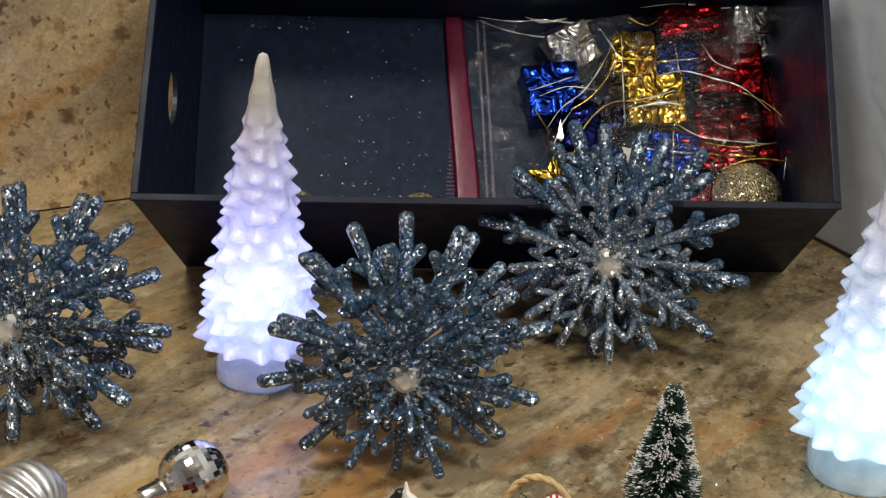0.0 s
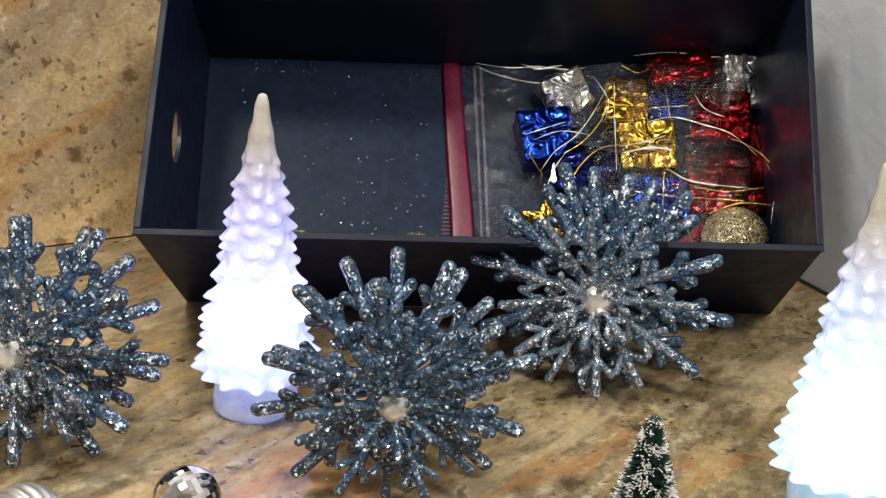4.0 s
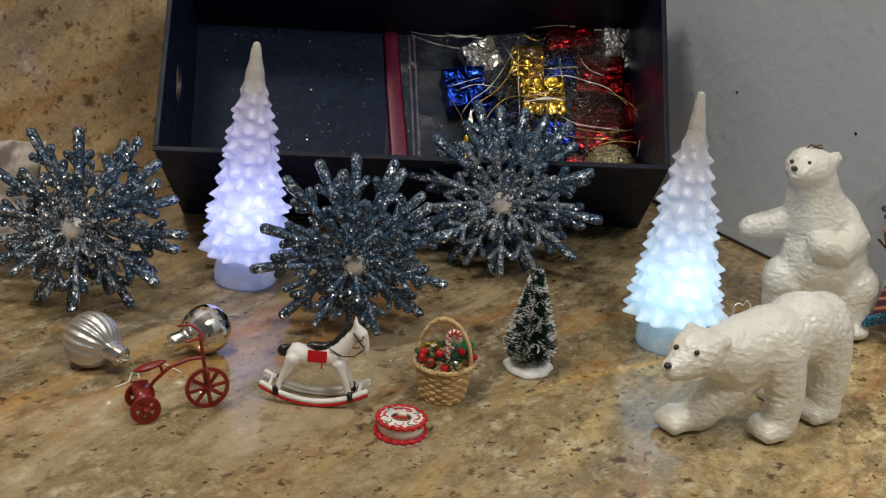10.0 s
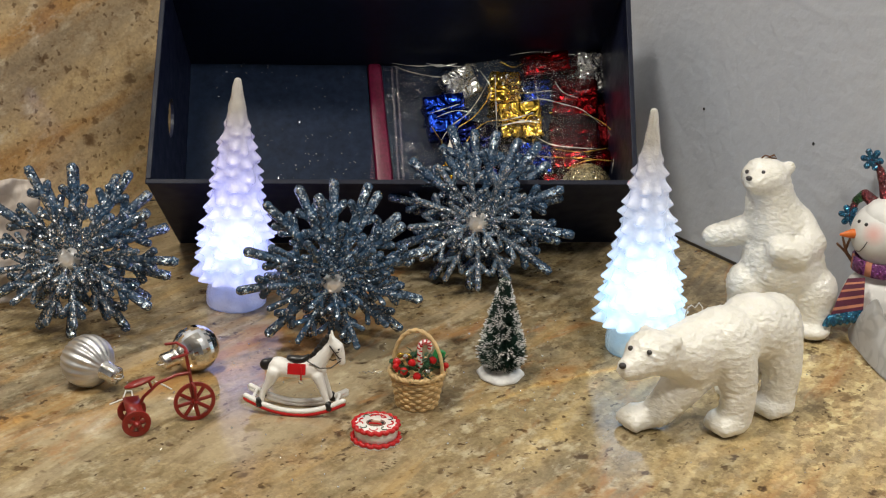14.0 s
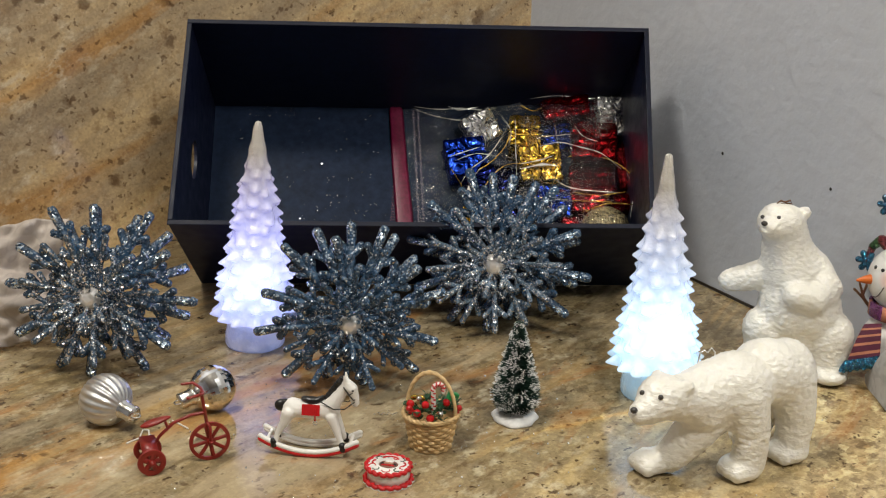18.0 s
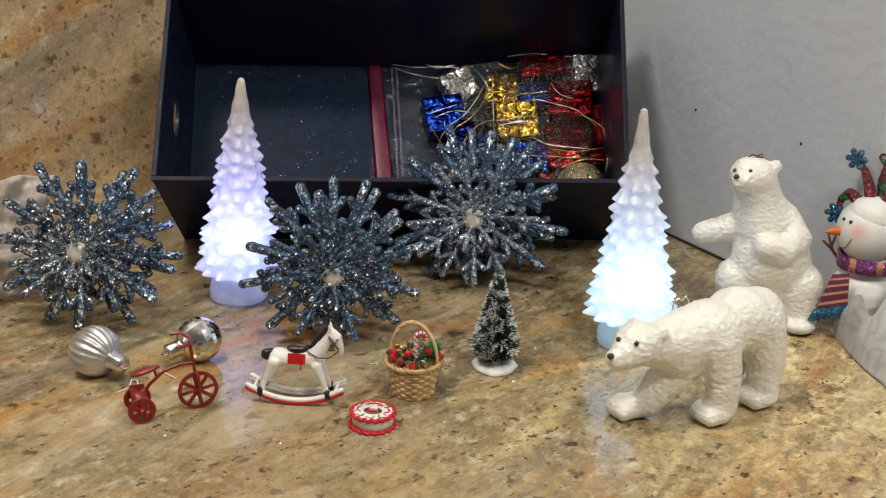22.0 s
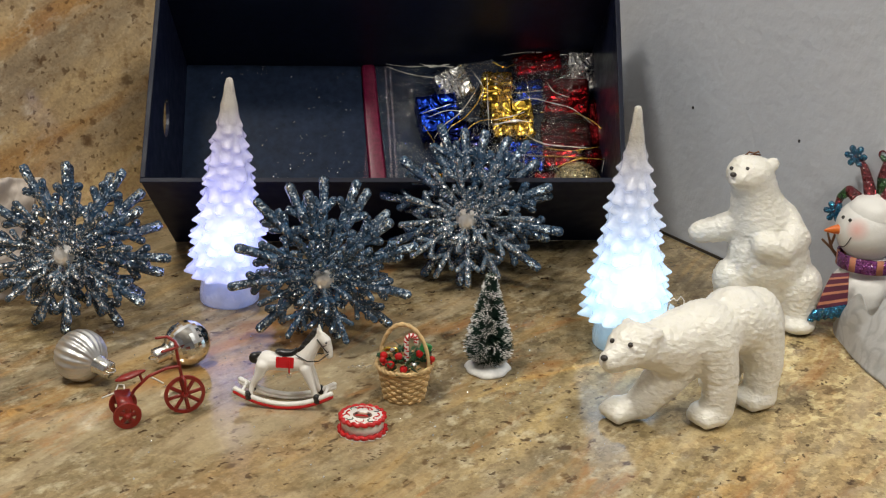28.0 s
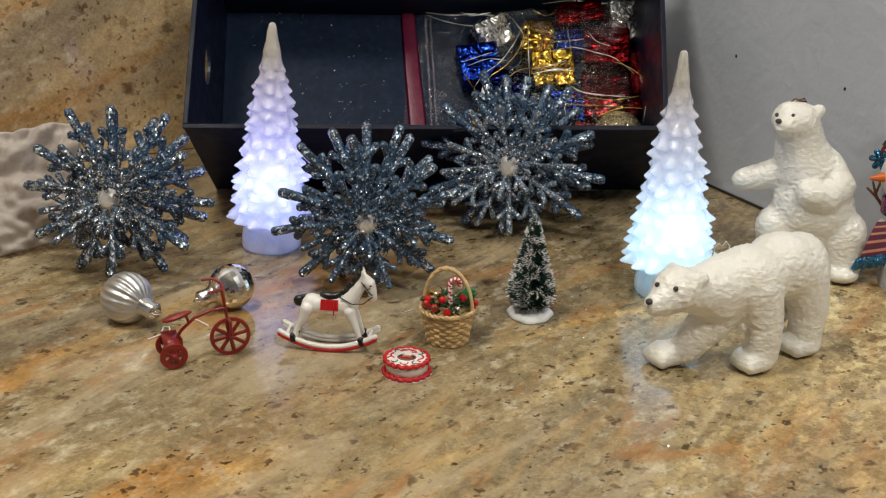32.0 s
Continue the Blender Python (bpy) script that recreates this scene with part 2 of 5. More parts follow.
def wax_material(name, colour, low, high, led, power):
    """Milky wax lit from inside by a small lamp near its foot, fading towards the tip."""
    n = Nodes(name)
    coords = n.tree.nodes.new("ShaderNodeTexCoord").outputs["Object"]
    z = n.add("ShaderNodeSeparateXYZ", 2, Vector=coords)
    off = n.add("ShaderNodeVectorMath", 1, "DISTANCE")
    n.tree.links.new(coords, off.node.inputs[0])
    off.node.inputs[1].default_value = led
    near = n.math("DIVIDE", 0.00080, n.math("ADD", n.math("MULTIPLY", off, off), 0.00042))
    blotch = n.ramp(n.noise(n.place(), 75.0, 3), (0.3, 0.72), (0.7, 1.12))
    foot = n.math("MINIMUM", n.math("MAXIMUM", n.math("SUBTRACT", n.math("MULTIPLY", z, 42.0), 0.15), 0.48), 1.0)
    # the light stops short of the solid tip
    reach = n.ramp(z, (0.112, 1.0), (0.140, 0.10))
    glow = n.math("MULTIPLY", n.math("MULTIPLY", n.math("ADD", near, 0.20), blotch), n.math("MULTIPLY", foot, reach))
    tint = n.mix(n.math("MINIMUM", n.math("MULTIPLY", z, 7.5), 1.0), low, high)
    n.put(n.shader.inputs["Emission Color"], tint)
    n.put(n.shader.inputs["Emission Strength"], n.math("MULTIPLY", glow, power))
    skin = n.bump(n.noise(n.place(), 240.0, 3, 0.6), 0.60, 0.0020)
    return n.finish(Base_Color=colour, Roughness=0.22, Subsurface_Weight=1.0, Subsurface_Radius=(0.012, 0.012, 0.011), Subsurface_Scale=1.0,
                    Coat_Weight=1.0, Coat_Roughness=0.05, Normal=skin, Coat_Normal=skin)


def foil_material(name, colour, crush=0.75, metal=0.95):
    n = Nodes(name)
    where = n.place()
    bent = n.mix(0.03, where, n.add("ShaderNodeTexNoise", 1, Vector=where, Scale=60.0, Detail=1.0))
    folds = n.add("ShaderNodeTexVoronoi", 0, Vector=bent, Scale=150.0)
    return n.finish(Base_Color=colour, Metallic=metal, Roughness=0.16, Normal=n.bump(n.math("ADD", folds, n.noise(where, 90.0, 1)), crush, 0.0032))


def clear_material(name, tint=(1, 1, 1), gloss=0.9):
    """Thin clear film: see-through, with sharp glints on its folds."""
    n = Nodes(name)
    where = n.place()
    folds = n.math("ADD", n.noise(where, 55.0, 4, 0.6, 1.0), n.math("MULTIPLY", n.add("ShaderNodeTexVoronoi", 0, Vector=where, Scale=95.0), 0.5))
    bent = n.bump(folds, 1.0, 0.006)
    seen = n.add("ShaderNodeFresnel", IOR=1.55, Normal=bent)
    glass = n.add("ShaderNodeBsdfTransparent", Color=tint)
    shine = n.add("ShaderNodeBsdfGlossy", Color=(gloss, gloss, gloss), Roughness=0.12, Normal=bent)
    both = n.add("ShaderNodeMixShader", 0)
    n.put(both.node.inputs[0], n.math("MULTIPLY", n.math("MAXIMUM", n.math("SUBTRACT", seen, 0.030), 0.0), 3.0))
    n.tree.links.new(glass, both.node.inputs[1])
    n.tree.links.new(shine, both.node.inputs[2])
    n.tree.links.new(both, n.output.inputs["Surface"])
    return n.material


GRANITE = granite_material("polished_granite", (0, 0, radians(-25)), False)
SPLASH = granite_material("backsplash_granite", (0, radians(32), 0), True)
PLASTER = plaster_material("painted_plaster", (0.545, 0.575, 0.64))
CEILING_PAINT = plain("ceiling_paint", (0.75, 0.73, 0.69), 0.8)
FLOOR_TILE = plain("room_floor_tile", (0.35, 0.28, 0.21), 0.4, scale=40)
CARD_BLUE = plain("navy_coated_card", (0.0075, 0.0105, 0.029), 0.36, vary=0.25, scale=700, relief=0.0001, gloss=0.26)
CARD_DARK = plain("navy_card_outside", (0.010, 0.012, 0.026), 0.45, vary=0.25, scale=700, relief=0.0001, gloss=0.12)
CARD_FLOOR = plain("navy_card_floor", (0.0105, 0.019, 0.042), 0.42, vary=0.3, scale=500, relief=0.0001, gloss=0.10)
CARD_EDGE = plain("worn_card_edge", (0.006, 0.008, 0.020), 0.45, gloss=0.2)
FLAKE_BLUE = glitter_material("steel_blue_glitter", (0.022, 0.057, 0.112), (0.74, 0.88, 1.0), 900.0, 0.50, 0.77, 0.95)
FLAKE_PALE = glitter_material("silver_glitter", (0.036, 0.068, 0.110), (0.92, 0.95, 0.98), 950.0, 0.48, 0.64, 0.95)
# paler copy of the silver glitter, tree light on one flake put into its colour
FLAKE_LIT_SILVER = glitter_material("tree_lit_silver_glitter", (0.066, 0.108, 0.160), (0.94, 0.96, 0.98), 950.0, 0.46, 0.63, 0.95)
GOLD_GLITTER = glitter_material("gold_glitter", (0.30, 0.24, 0.12), (0.75, 0.66, 0.42))
JEWEL = plain("faceted_clear_gem", (0.93, 0.90, 0.86), 0.12, 0.60, vary=0.04, relief=0.0, coat=0.6)


def part(name, bm, material, parent=None, label="", smooth=True):
    """Links a bmesh as one mesh object, under its thing if one is given."""
    mesh = bpy.data.meshes.new(name)
    bm.to_mesh(mesh)
    bm.free()
    for face in mesh.polygons:
        face.use_smooth = smooth
    for one in material if isinstance(material, (list, tuple)) else [material]:
        mesh.materials.append(one)
    ob = new(name, mesh)
    if parent:
        ob.parent = parent
    if label:
        ob["label"] = label
    return ob


def shared(name, mesh, parent, m=None):
    """Another object on a mesh that already stands."""
    ob = new(name, mesh)
    ob.parent = parent
    if m is not None:
        ob.matrix_basis = m
    return ob


def empty(name, m, label, category, group="", kind=""):
    ob = new(name)
    ob.empty_display_size = 0.01
    ob.matrix_basis = m
    return tagged(ob, label, category, group, kind)


def bm_box(lo, hi, bevel=0.0, bm=None):
    bm = bm or bmesh.new()
    made = bmesh.ops.create_cube(bm, size=1)["verts"]
    lo, hi = Vector(lo), Vector(hi)
    for v in made:
        v.co = Vector([lo[i] + (v.co[i] + 0.5) * (hi[i] - lo[i]) for i in range(3)])
    if bevel:
        edges = list({e for v in made for e in v.link_edges})
        bmesh.ops.bevel(bm, geom=edges, offset=bevel, segments=2, affect="EDGES", profile=0.5)
    return bm


def bm_tube(points, radii, sides=8, bm=None, closed=False, flat=1.0):
    """A rounded rod along points, with a radius at each."""
    bm = bm or bmesh.new()
    points = [Vector(p) for p in points]
    if not isinstance(radii, (list, tuple)):
        radii = [radii] * len(points)
    rings, up = [], None
    count = len(points)
    for i, p in enumerate(points):
        ahead = (points[(i + 1) % count] - points[i - 1]) if closed else (points[min(i + 1, count - 1)] - points[max(i - 1, 0)])
        ahead.normalize()
        if up is None:
            up = Vector((0, 0, 1)) if abs(ahead.z) < 0.9 else Vector((1, 0, 0))
        side = ahead.cross(up).normalized()
        up = side.cross(ahead).normalized()
        rings.append([bm.verts.new(p + radii[i] * (math.cos(a) * side + flat * math.sin(a) * up))
                      for a in (2 * math.pi * k / sides for k in range(sides))])
    pairs = list(zip(rings, rings[1:])) + ([(rings[-1], rings[0])] if closed else [])
    for one, two in pairs:
        for k in range(sides):
            bm.faces.new((one[k], one[(k + 1) % sides], two[(k + 1) % sides], two[k]))
    if not closed:
        for ring, i, nxt in ((rings[0], 0, 1), (rings[-1], -1, -2)):
            way = (points[i] - points[nxt]).normalized() * radii[i]
            for far, wide in ((0.45, 0.86), (0.80, 0.52)) if sides > 6 else ((0.5, 0.7),):
                inner = [bm.verts.new(points[i] + way * far + (v.co - points[i]) * wide) for v in rings[i]]
                for k in range(sides):
                    j = (k + 1) % sides
                    bm.faces.new((ring[j], ring[k], inner[k], inner[j]) if i == 0 else (ring[k], ring[j], inner[j], inner[k]))
                ring = inner
            mid = bm.verts.new(points[i] + way * (0.95 if sides > 6 else 0.75))
            for k in range(sides):
                a, b = ring[k], ring[(k + 1) % sides]
                bm.faces.new((b, a, mid) if i == 0 else (a, b, mid))
    return bm


def bm_lathe(profile, sides=32, bm=None, wobble=None):
    """Turns a profile of (radius, height) round the z axis; a radius of 0 closes it."""
    bm = bm or bmesh.new()
    rings = []
    for r, z in profile:
        if r <= 1e-6:
            rings.append([bm.verts.new((0, 0, z))])
        else:
            ring = []
            for k in range(sides):
                a = 2 * math.pi * k / sides
                rr = r + (wobble(a, z, r) if wobble else 0)
                ring.append(bm.verts.new((rr * math.cos(a), rr * math.sin(a), z)))
            rings.append(ring)
    for one, two in zip(rings, rings[1:]):
        for k in range(sides):
            j = (k + 1) % sides
            if len(one) == 1 and len(two) > 1:
                bm.faces.new((one[0], two[j], two[k]))
            elif len(two) == 1 and len(one) > 1:
                bm.faces.new((one[k], one[j], two[0]))
            elif len(one) > 1:
                bm.faces.new((one[k], one[j], two[j], two[k]))
    return bm


def bm_ball(centre, radii, bm=None, turn=None, u=14, v=10):
    bm = bm or bmesh.new()
    radii = radii if isinstance(radii, (list, tuple)) else (radii,) * 3
    m = Matrix.Translation(centre) @ (turn or Matrix()) @ Matrix.Diagonal((*radii, 1))
    bmesh.ops.create_uvsphere(bm, u_segments=u, v_segments=v, radius=1, matrix=m)
    return bm


def arc(centre, radius, start, end, steps, axis="y"):
    """Points on an arc in the plane across the axis, in degrees."""
    out = []
    for i in range(steps + 1):
        a = radians(start + (end - start) * i / steps)
        c, s = radius * math.cos(a), radius * math.sin(a)
        out.append(Vector(centre) + Vector({"y": (c, 0, s), "x": (0, c, s), "z": (c, s, 0)}[axis]))
    return out


def melt(bm, voxel, smooth=6):
    """One blended skin round overlapping lumps, as a bmesh."""
    mesh = bpy.data.meshes.new("lumps")
    bm.to_mesh(mesh)
    bm.free()
    ob = bpy.data.objects.new("lumps", mesh)
    scene.collection.objects.link(ob)
    mod = ob.modifiers.new("skin", "REMESH")
    mod.mode, mod.voxel_size = "VOXEL", voxel
    mod = ob.modifiers.new("soften", "SMOOTH")
    mod.factor, mod.iterations = 0.5, smooth
    done = bpy.data.meshes.new_from_object(ob.evaluated_get(bpy.context.evaluated_depsgraph_get()))
    out = bmesh.new()
    out.from_mesh(done)
    bpy.data.objects.remove(ob)
    bpy.data.meshes.remove(mesh)
    bpy.data.meshes.remove(done)
    return out


def bm_slab(corners, thick):
    """A thin plate on four corners."""
    bm = bmesh.new()
    corners = [Vector(c) for c in corners]
    n = (corners[1] - corners[0]).cross(corners[3] - corners[0]).normalized() * thick / 2
    top, low = [bm.verts.new(c + n) for c in corners], [bm.verts.new(c - n) for c in corners]
    bm.faces.new(top)
    bm.faces.new(low[::-1])
    for k in range(4):
        bm.faces.new((top[k], low[k], low[(k + 1) % 4], top[(k + 1) % 4]))
    return bm


# ---- the kitchen corner ----
CORNER = Vector((0.105, 0.941, 0))
BACK = Vector((0.866, 0.5, 0))      # along the backsplash, towards the corner
OUT = Vector((0.5, -0.866, 0))      # along the side wall, away from the corner
CORNER_POSE = Matrix(((BACK.x, -OUT.x, 0, CORNER.x), (BACK.y, -OUT.y, 0, CORNER.y), (0, 0, 1, 0), (0, 0, 0, 1)))


def setting(name, bm, material, label, category):
    ob = part(name, bm, material, smooth=False)
    ob.matrix_basis = CORNER_POSE
    return tagged(ob, label, category, kind="structure")


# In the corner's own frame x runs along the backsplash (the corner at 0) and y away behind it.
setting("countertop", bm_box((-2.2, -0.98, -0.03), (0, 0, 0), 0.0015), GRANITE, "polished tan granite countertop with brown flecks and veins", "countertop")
setting("backsplash", bm_box((-2.2, 0, 0.0005), (0, 0.03, 0.46)), SPLASH, "full-height polished golden granite backsplash", "backsplash")
setting("wall_back", bm_box((-2.2, 0.03, -0.92), (0, 0.15, 1.56)), PLASTER, "pale grey painted plaster wall behind the backsplash", "wall")
setting("wall_side", bm_box((0.0, -3.0, -0.92), (0.12, 0.15, 1.56)), PLASTER, "pale grey painted plaster wall with light orange-peel texture", "wall")
setting("wall_seam", bm_box((-0.0012, -0.98, 0.0002), (-0.0001, -0.0005, 0.0022)), plain("dark_grout", (0.035, 0.028, 0.022), 0.8), "thin dark gap where the granite meets the plaster", "seam")
setting("wall_far", bm_box((-2.32, -3.0, -0.92), (-2.2, 0.15, 1.56)), PLASTER, "pale grey painted plaster wall of the room", "wall")
setting("wall_behind", bm_box((-2.32, -3.12, -0.92), (0.12, -3.0, 1.56)), PLASTER, "pale grey painted plaster wall across the room", "wall")
setting("floor", bm_box((-2.32, -3.12, -0.97), (0.12, 0.15, -0.92)), FLOOR_TILE, "brown tiled kitchen floor", "floor")
setting("ceiling", bm_box((-2.32, -3.12, 1.56), (0.12, 0.15, 1.62)), CEILING_PAINT, "white painted ceiling", "ceiling")
setting("base_cabinet_front", bm_box((-2.2, -0.95, -0.92), (0, -0.93, -0.03)), plain("cabinet_wood", (0.16, 0.085, 0.04), 0.4), "brown wooden front under the countertop", "cabinet front")


for spot in ((0.2506, 0.6887, 0.1126), (0.3092, 0.5872, 0.1131)):
    speck = part("wall_speck", bm_ball((0, 0, 0), (0.0006, 0.0012, 0.0013), u=10, v=8), plain("dark_paint_chip", (0.03, 0.028, 0.03), 0.8))
    speck.matrix_basis = Matrix.Translation(spot) @ pose(0, 0, 0, 0, 0, 30)
    tagged(speck, "tiny dark chip in the grey plaster wall", "wall speck", kind="structure")


# ---- storage box, tipped towards the room ----
BOX_POSE = Matrix.Translation((-0.1585, 0.6535, 0.0)) @ pose(0, 0, 0, 0, 0, 5.5) @ pose(0, 0, 0, 45.8)
BOX_L, BOX_W, BOX_H, CARD = 0.349, 0.168, 0.120, 0.0025


def flared(bm):
    """The box widens a little towards its rim."""
    for v in bm.verts:
        up = v.co.z / BOX_H
        back = v.co.y / BOX_W
        v.co.x += up * (-0.011 + 0.0034 * back + (0.001 + 0.0090 * back) * v.co.x / BOX_L)
        v.co.y += up * (-0.009 + 0.009 * v.co.y / BOX_W)
    return bm


def build_box():
    box = empty("storage_box", BOX_POSE, "open navy blue cardboard storage box tipped forward", "storage box")
    l, w, h, c = BOX_L, BOX_W, BOX_H, CARD
    part("bottom_panel", flared(bm_box((c, c, 0), (l - c, w - c, c), 0.0004)), CARD_FLOOR, box, "matt navy box floor", smooth=False)
    part("front_panel", flared(bm_box((0, 0, 0), (l, c, h), 0.0006)), CARD_DARK, box, smooth=False)
    part("back_panel", flared(bm_box((0, w - c, 0), (l, w, h), 0.0006)), CARD_BLUE, box, smooth=False)
    # one end panel has an oval hand hole cut through
    for name, x in (("end_panel", 0.0), ("end_panel", l - c)):
        bm = bmesh.new()
        cy, cz, ry, rz, sides = 0.077, 0.068, 0.0160, 0.0105, 24
        if x > 0:
            part(name, flared(bm_box((x, c, 0), (x + c, w - c, h), 0.0004)), CARD_BLUE, box, smooth=False)
            continue
        faces = []
        for xx in (x, x + c):
            hole = [bm.verts.new((xx, cy + ry * math.cos(2 * math.pi * k / sides), cz + rz * math.sin(2 * math.pi * k / sides))) for k in range(sides)]
            rim = []
            for k in range(sides):
                a = 2 * math.pi * k / sides
                dy, dz = math.cos(a), math.sin(a)
                far = min(((w - c - cy) if dy > 0 else (cy - c)) / max(abs(dy), 1e-6), ((h - cz) if dz > 0 else cz) / max(abs(dz), 1e-6))
                rim.append(bm.verts.new((xx, cy + far * dy, cz + far * dz)))
            for y, z in ((c, 0), (w - c, 0), (w - c, h), (c, h)):
                near = min(rim, key=lambda v: (v.co.y - y) ** 2 + (v.co.z - z) ** 2)
                near.co.y, near.co.z = y, z
            for k in range(sides):
                j = (k + 1) % sides
                bm.faces.new((hole[k], rim[k], rim[j], hole[j]))
            faces.append((hole, rim))
        for k in range(sides):
            j = (k + 1) % sides
            bm.faces.new((faces[0][0][k], faces[0][0][j], faces[1][0][j], faces[1][0][k]))
            bm.faces.new((faces[0][1][k], faces[1][1][k], faces[1][1][j], faces[0][1][j]))
        bmesh.ops.recalc_face_normals(bm, faces=bm.faces)
        part(name, flared(bm), CARD_BLUE, box, smooth=False)
    # folded paper edge round the rim
    e = 0.0006
    for lo, hi in (((-e, -e, h - 0.001), (l + e, c + e, h + e)), ((-e, w - c - e, h - 0.001), (l + e, w + e, h + e)),
                   ((-e, c + e, h - 0.001), (c + e, w - c - e, h + e)), ((l - c - e, c + e, h - 0.001), (l + e, w - c - e, h + e))):
        part("rim", flared(bm_box(lo, hi, 0.0005)), CARD_EDGE, box, "lighter worn folded edge", smooth=False)
    return box


build_box()


def in_box(x, y, z, rx=0, ry=0, rz=0):
    """A pose on the floor of the box: x along it, y up its slope, z off it."""
    return BOX_POSE @ pose(x + 0.004, y, CARD + z, rx, ry, rz)


# ---- foil ornaments in the zip bag ----
FOILS = {"blue": foil_material("blue_foil", (0.01, 0.04, 0.36)), "navy": foil_material("navy_foil", (0.006, 0.010, 0.075), 0.35), "gold": foil_material("gold_foil", (0.75, 0.47, 0.06)),
         "red": foil_material("red_foil", (0.26, 0.005, 0.008), 0.36), "maroon": foil_material("maroon_foil", (0.12, 0.005, 0.007), 0.25),
         "silver": foil_material("silver_foil", (0.95, 0.94, 0.92), 0.65, 0.85)}
RIBBON_GOLD = plain("gold_cord", (0.65, 0.42, 0.08), 0.25, 0.9)


def crinkled(size, rng, cuts=4):
    """A foil-wrapped block with dented faces."""
    bm = bm_box([-s / 2 for s in size], [s / 2 for s in size], min(size) * 0.09)
    bmesh.ops.subdivide_edges(bm, edges=[e for e in bm.edges if e.calc_length() > min(size) * 0.3], cuts=cuts, use_grid_fill=True)
    seed = Vector((rng.random() * 9, rng.random() * 9, rng.random() * 9))
    for v in bm.verts:
        v.co += noise.noise_vector(v.co * 130 + seed) * min(size) * 0.075
    return bm


def gift(colour, x, y, z, size, turn, ribbon="", words="", lean=0.0):
    rng = random.Random(hash((round(x * 1000), round(y * 1000))) % 1000)
    thing = empty("gift_ornament", in_box(x, y, z + size[2] / 2, rng.uniform(-8, 8) + lean, rng.uniform(-8, 8), turn),
                  words or f"gift box ornament wrapped in crinkled {colour} foil", "ornament", "foil ornaments in the bag")
    part("wrapped_box", crinkled(size, rng), FOILS[colour], thing)
    band = FOILS[ribbon or colour]
    a, b, c = (s / 2 + 0.0006 for s in size)
    part("ribbon", bm_tube([(-a, 0, -c), (-a, 0, c), (a, 0, c), (a, 0, -c)], 0.0006, 6, closed=True), band, thing, "thin cord tied round")
    part("ribbon", bm_tube([(0, -b, -c), (0, -b, c), (0, b, c), (0, b, -c)], 0.0006, 6, closed=True), band, thing, "thin cord tied round")
    return thing


gift("blue", 0.2092, 0.1055, 0.004, (0.034, 0.034, 0.022), 10)
gift("gold", 0.2597, 0.1270, 0.004, (0.027, 0.033, 0.024), -4)
gift("gold", 0.2700, 0.1000, 0.007, (0.035, 0.031, 0.022), 4, lean=9.0)
gift("blue", 0.2870, 0.1270, 0.003, (0.027, 0.025, 0.018), 4, "silver")
gift("silver", 0.3330, 0.1470, 0.008, (0.026, 0.034, 0.020), 4, lean=16.0)
gift("silver", 0.3545, 0.1440, 0.006, (0.020, 0.034, 0.018), -4, lean=12.0)
gift("red", 0.2965, 0.1540, 0.004, (0.040, 0.020, 0.022), 6)
gift("red", 0.3172, 0.1185, 0.006, (0.037, 0.036, 0.024), -4)
gift("maroon", 0.3420, 0.1000, 0.002, (0.018, 0.044, 0.018), 4)
gift("maroon", 0.3150, 0.0860, 0.002, (0.040, 0.026, 0.020), -3)
gift("maroon", 0.3040, 0.0640, 0.004, (0.044, 0.020, 0.022), -4, "gold")
gift("maroon", 0.2990, 0.0400, 0.003, (0.028, 0.024, 0.018), -4)
gift("blue", 0.2775, 0.0640, 0.004, (0.034, 0.026, 0.022), -6, "silver")
gift("navy", 0.2500, 0.0480, 0.002, (0.024, 0.022, 0.018), 20)
gift("navy", 0.2330, 0.0775, 0.003, (0.036, 0.034, 0.026), -14)
gift("silver", 0.2227, 0.1390, 0.003, (0.028, 0.026, 0.018), 30, "", "silver tinsel foil gift ornament in the clear bag", 14.0)


def foil_sweet(colour, x, y, turn, length=0.034, radius=0.009):
    """A rolled foil bundle pinched at both ends."""
    thing = empty("foil_cracker", in_box(x, y, radius + 0.004, 0, 0, turn), f"rolled {colour} foil cracker ornament with pinched gold ends", "ornament", "foil ornaments in the bag")
    half = length / 2
    body = bm_lathe([(0, -half * 0.62), (radius * 0.4, -half * 0.6), (radius, -half * 0.5), (radius * 1.04, 0), (radius, half * 0.5), (radius * 0.4, half * 0.6), (0, half * 0.62)], 16,
                    wobble=lambda a, z, r: 0.0006 * math.sin(7 * a + 300 * z))
    bmesh.ops.rotate(body, verts=body.verts, matrix=Matrix.Rotation(radians(90), 3, "Y"))
    part("roll", body, FOILS[colour], thing)
    for end in (-1, 1):
        fan = bm_lathe([(radius * 0.35, 0), (radius * 0.65, half * 0.22), (radius * 1.0, half * 0.42), (radius * 0.9, half * 0.43), (radius * 0.3, 0.001)], 16,
                       wobble=lambda a, z, r: r * 0.22 * math.sin(6 * a))
        bmesh.ops.rotate(fan, verts=fan.verts, matrix=Matrix.Rotation(radians(90 * end), 3, "Y"))
        bmesh.ops.translate(fan, verts=fan.verts, vec=(end * half * 0.6, 0, 0))
        part("pinched_end", fan, FOILS["gold"] if colour == "red" else FOILS[colour], thing)
    return thing


foil_sweet("red", 0.3385, 0.0670, 2, 0.032, 0.0090)

SILVER = plain("silver_cap_metal", (0.72, 0.70, 0.66), 0.22, 1.0, 0.05)


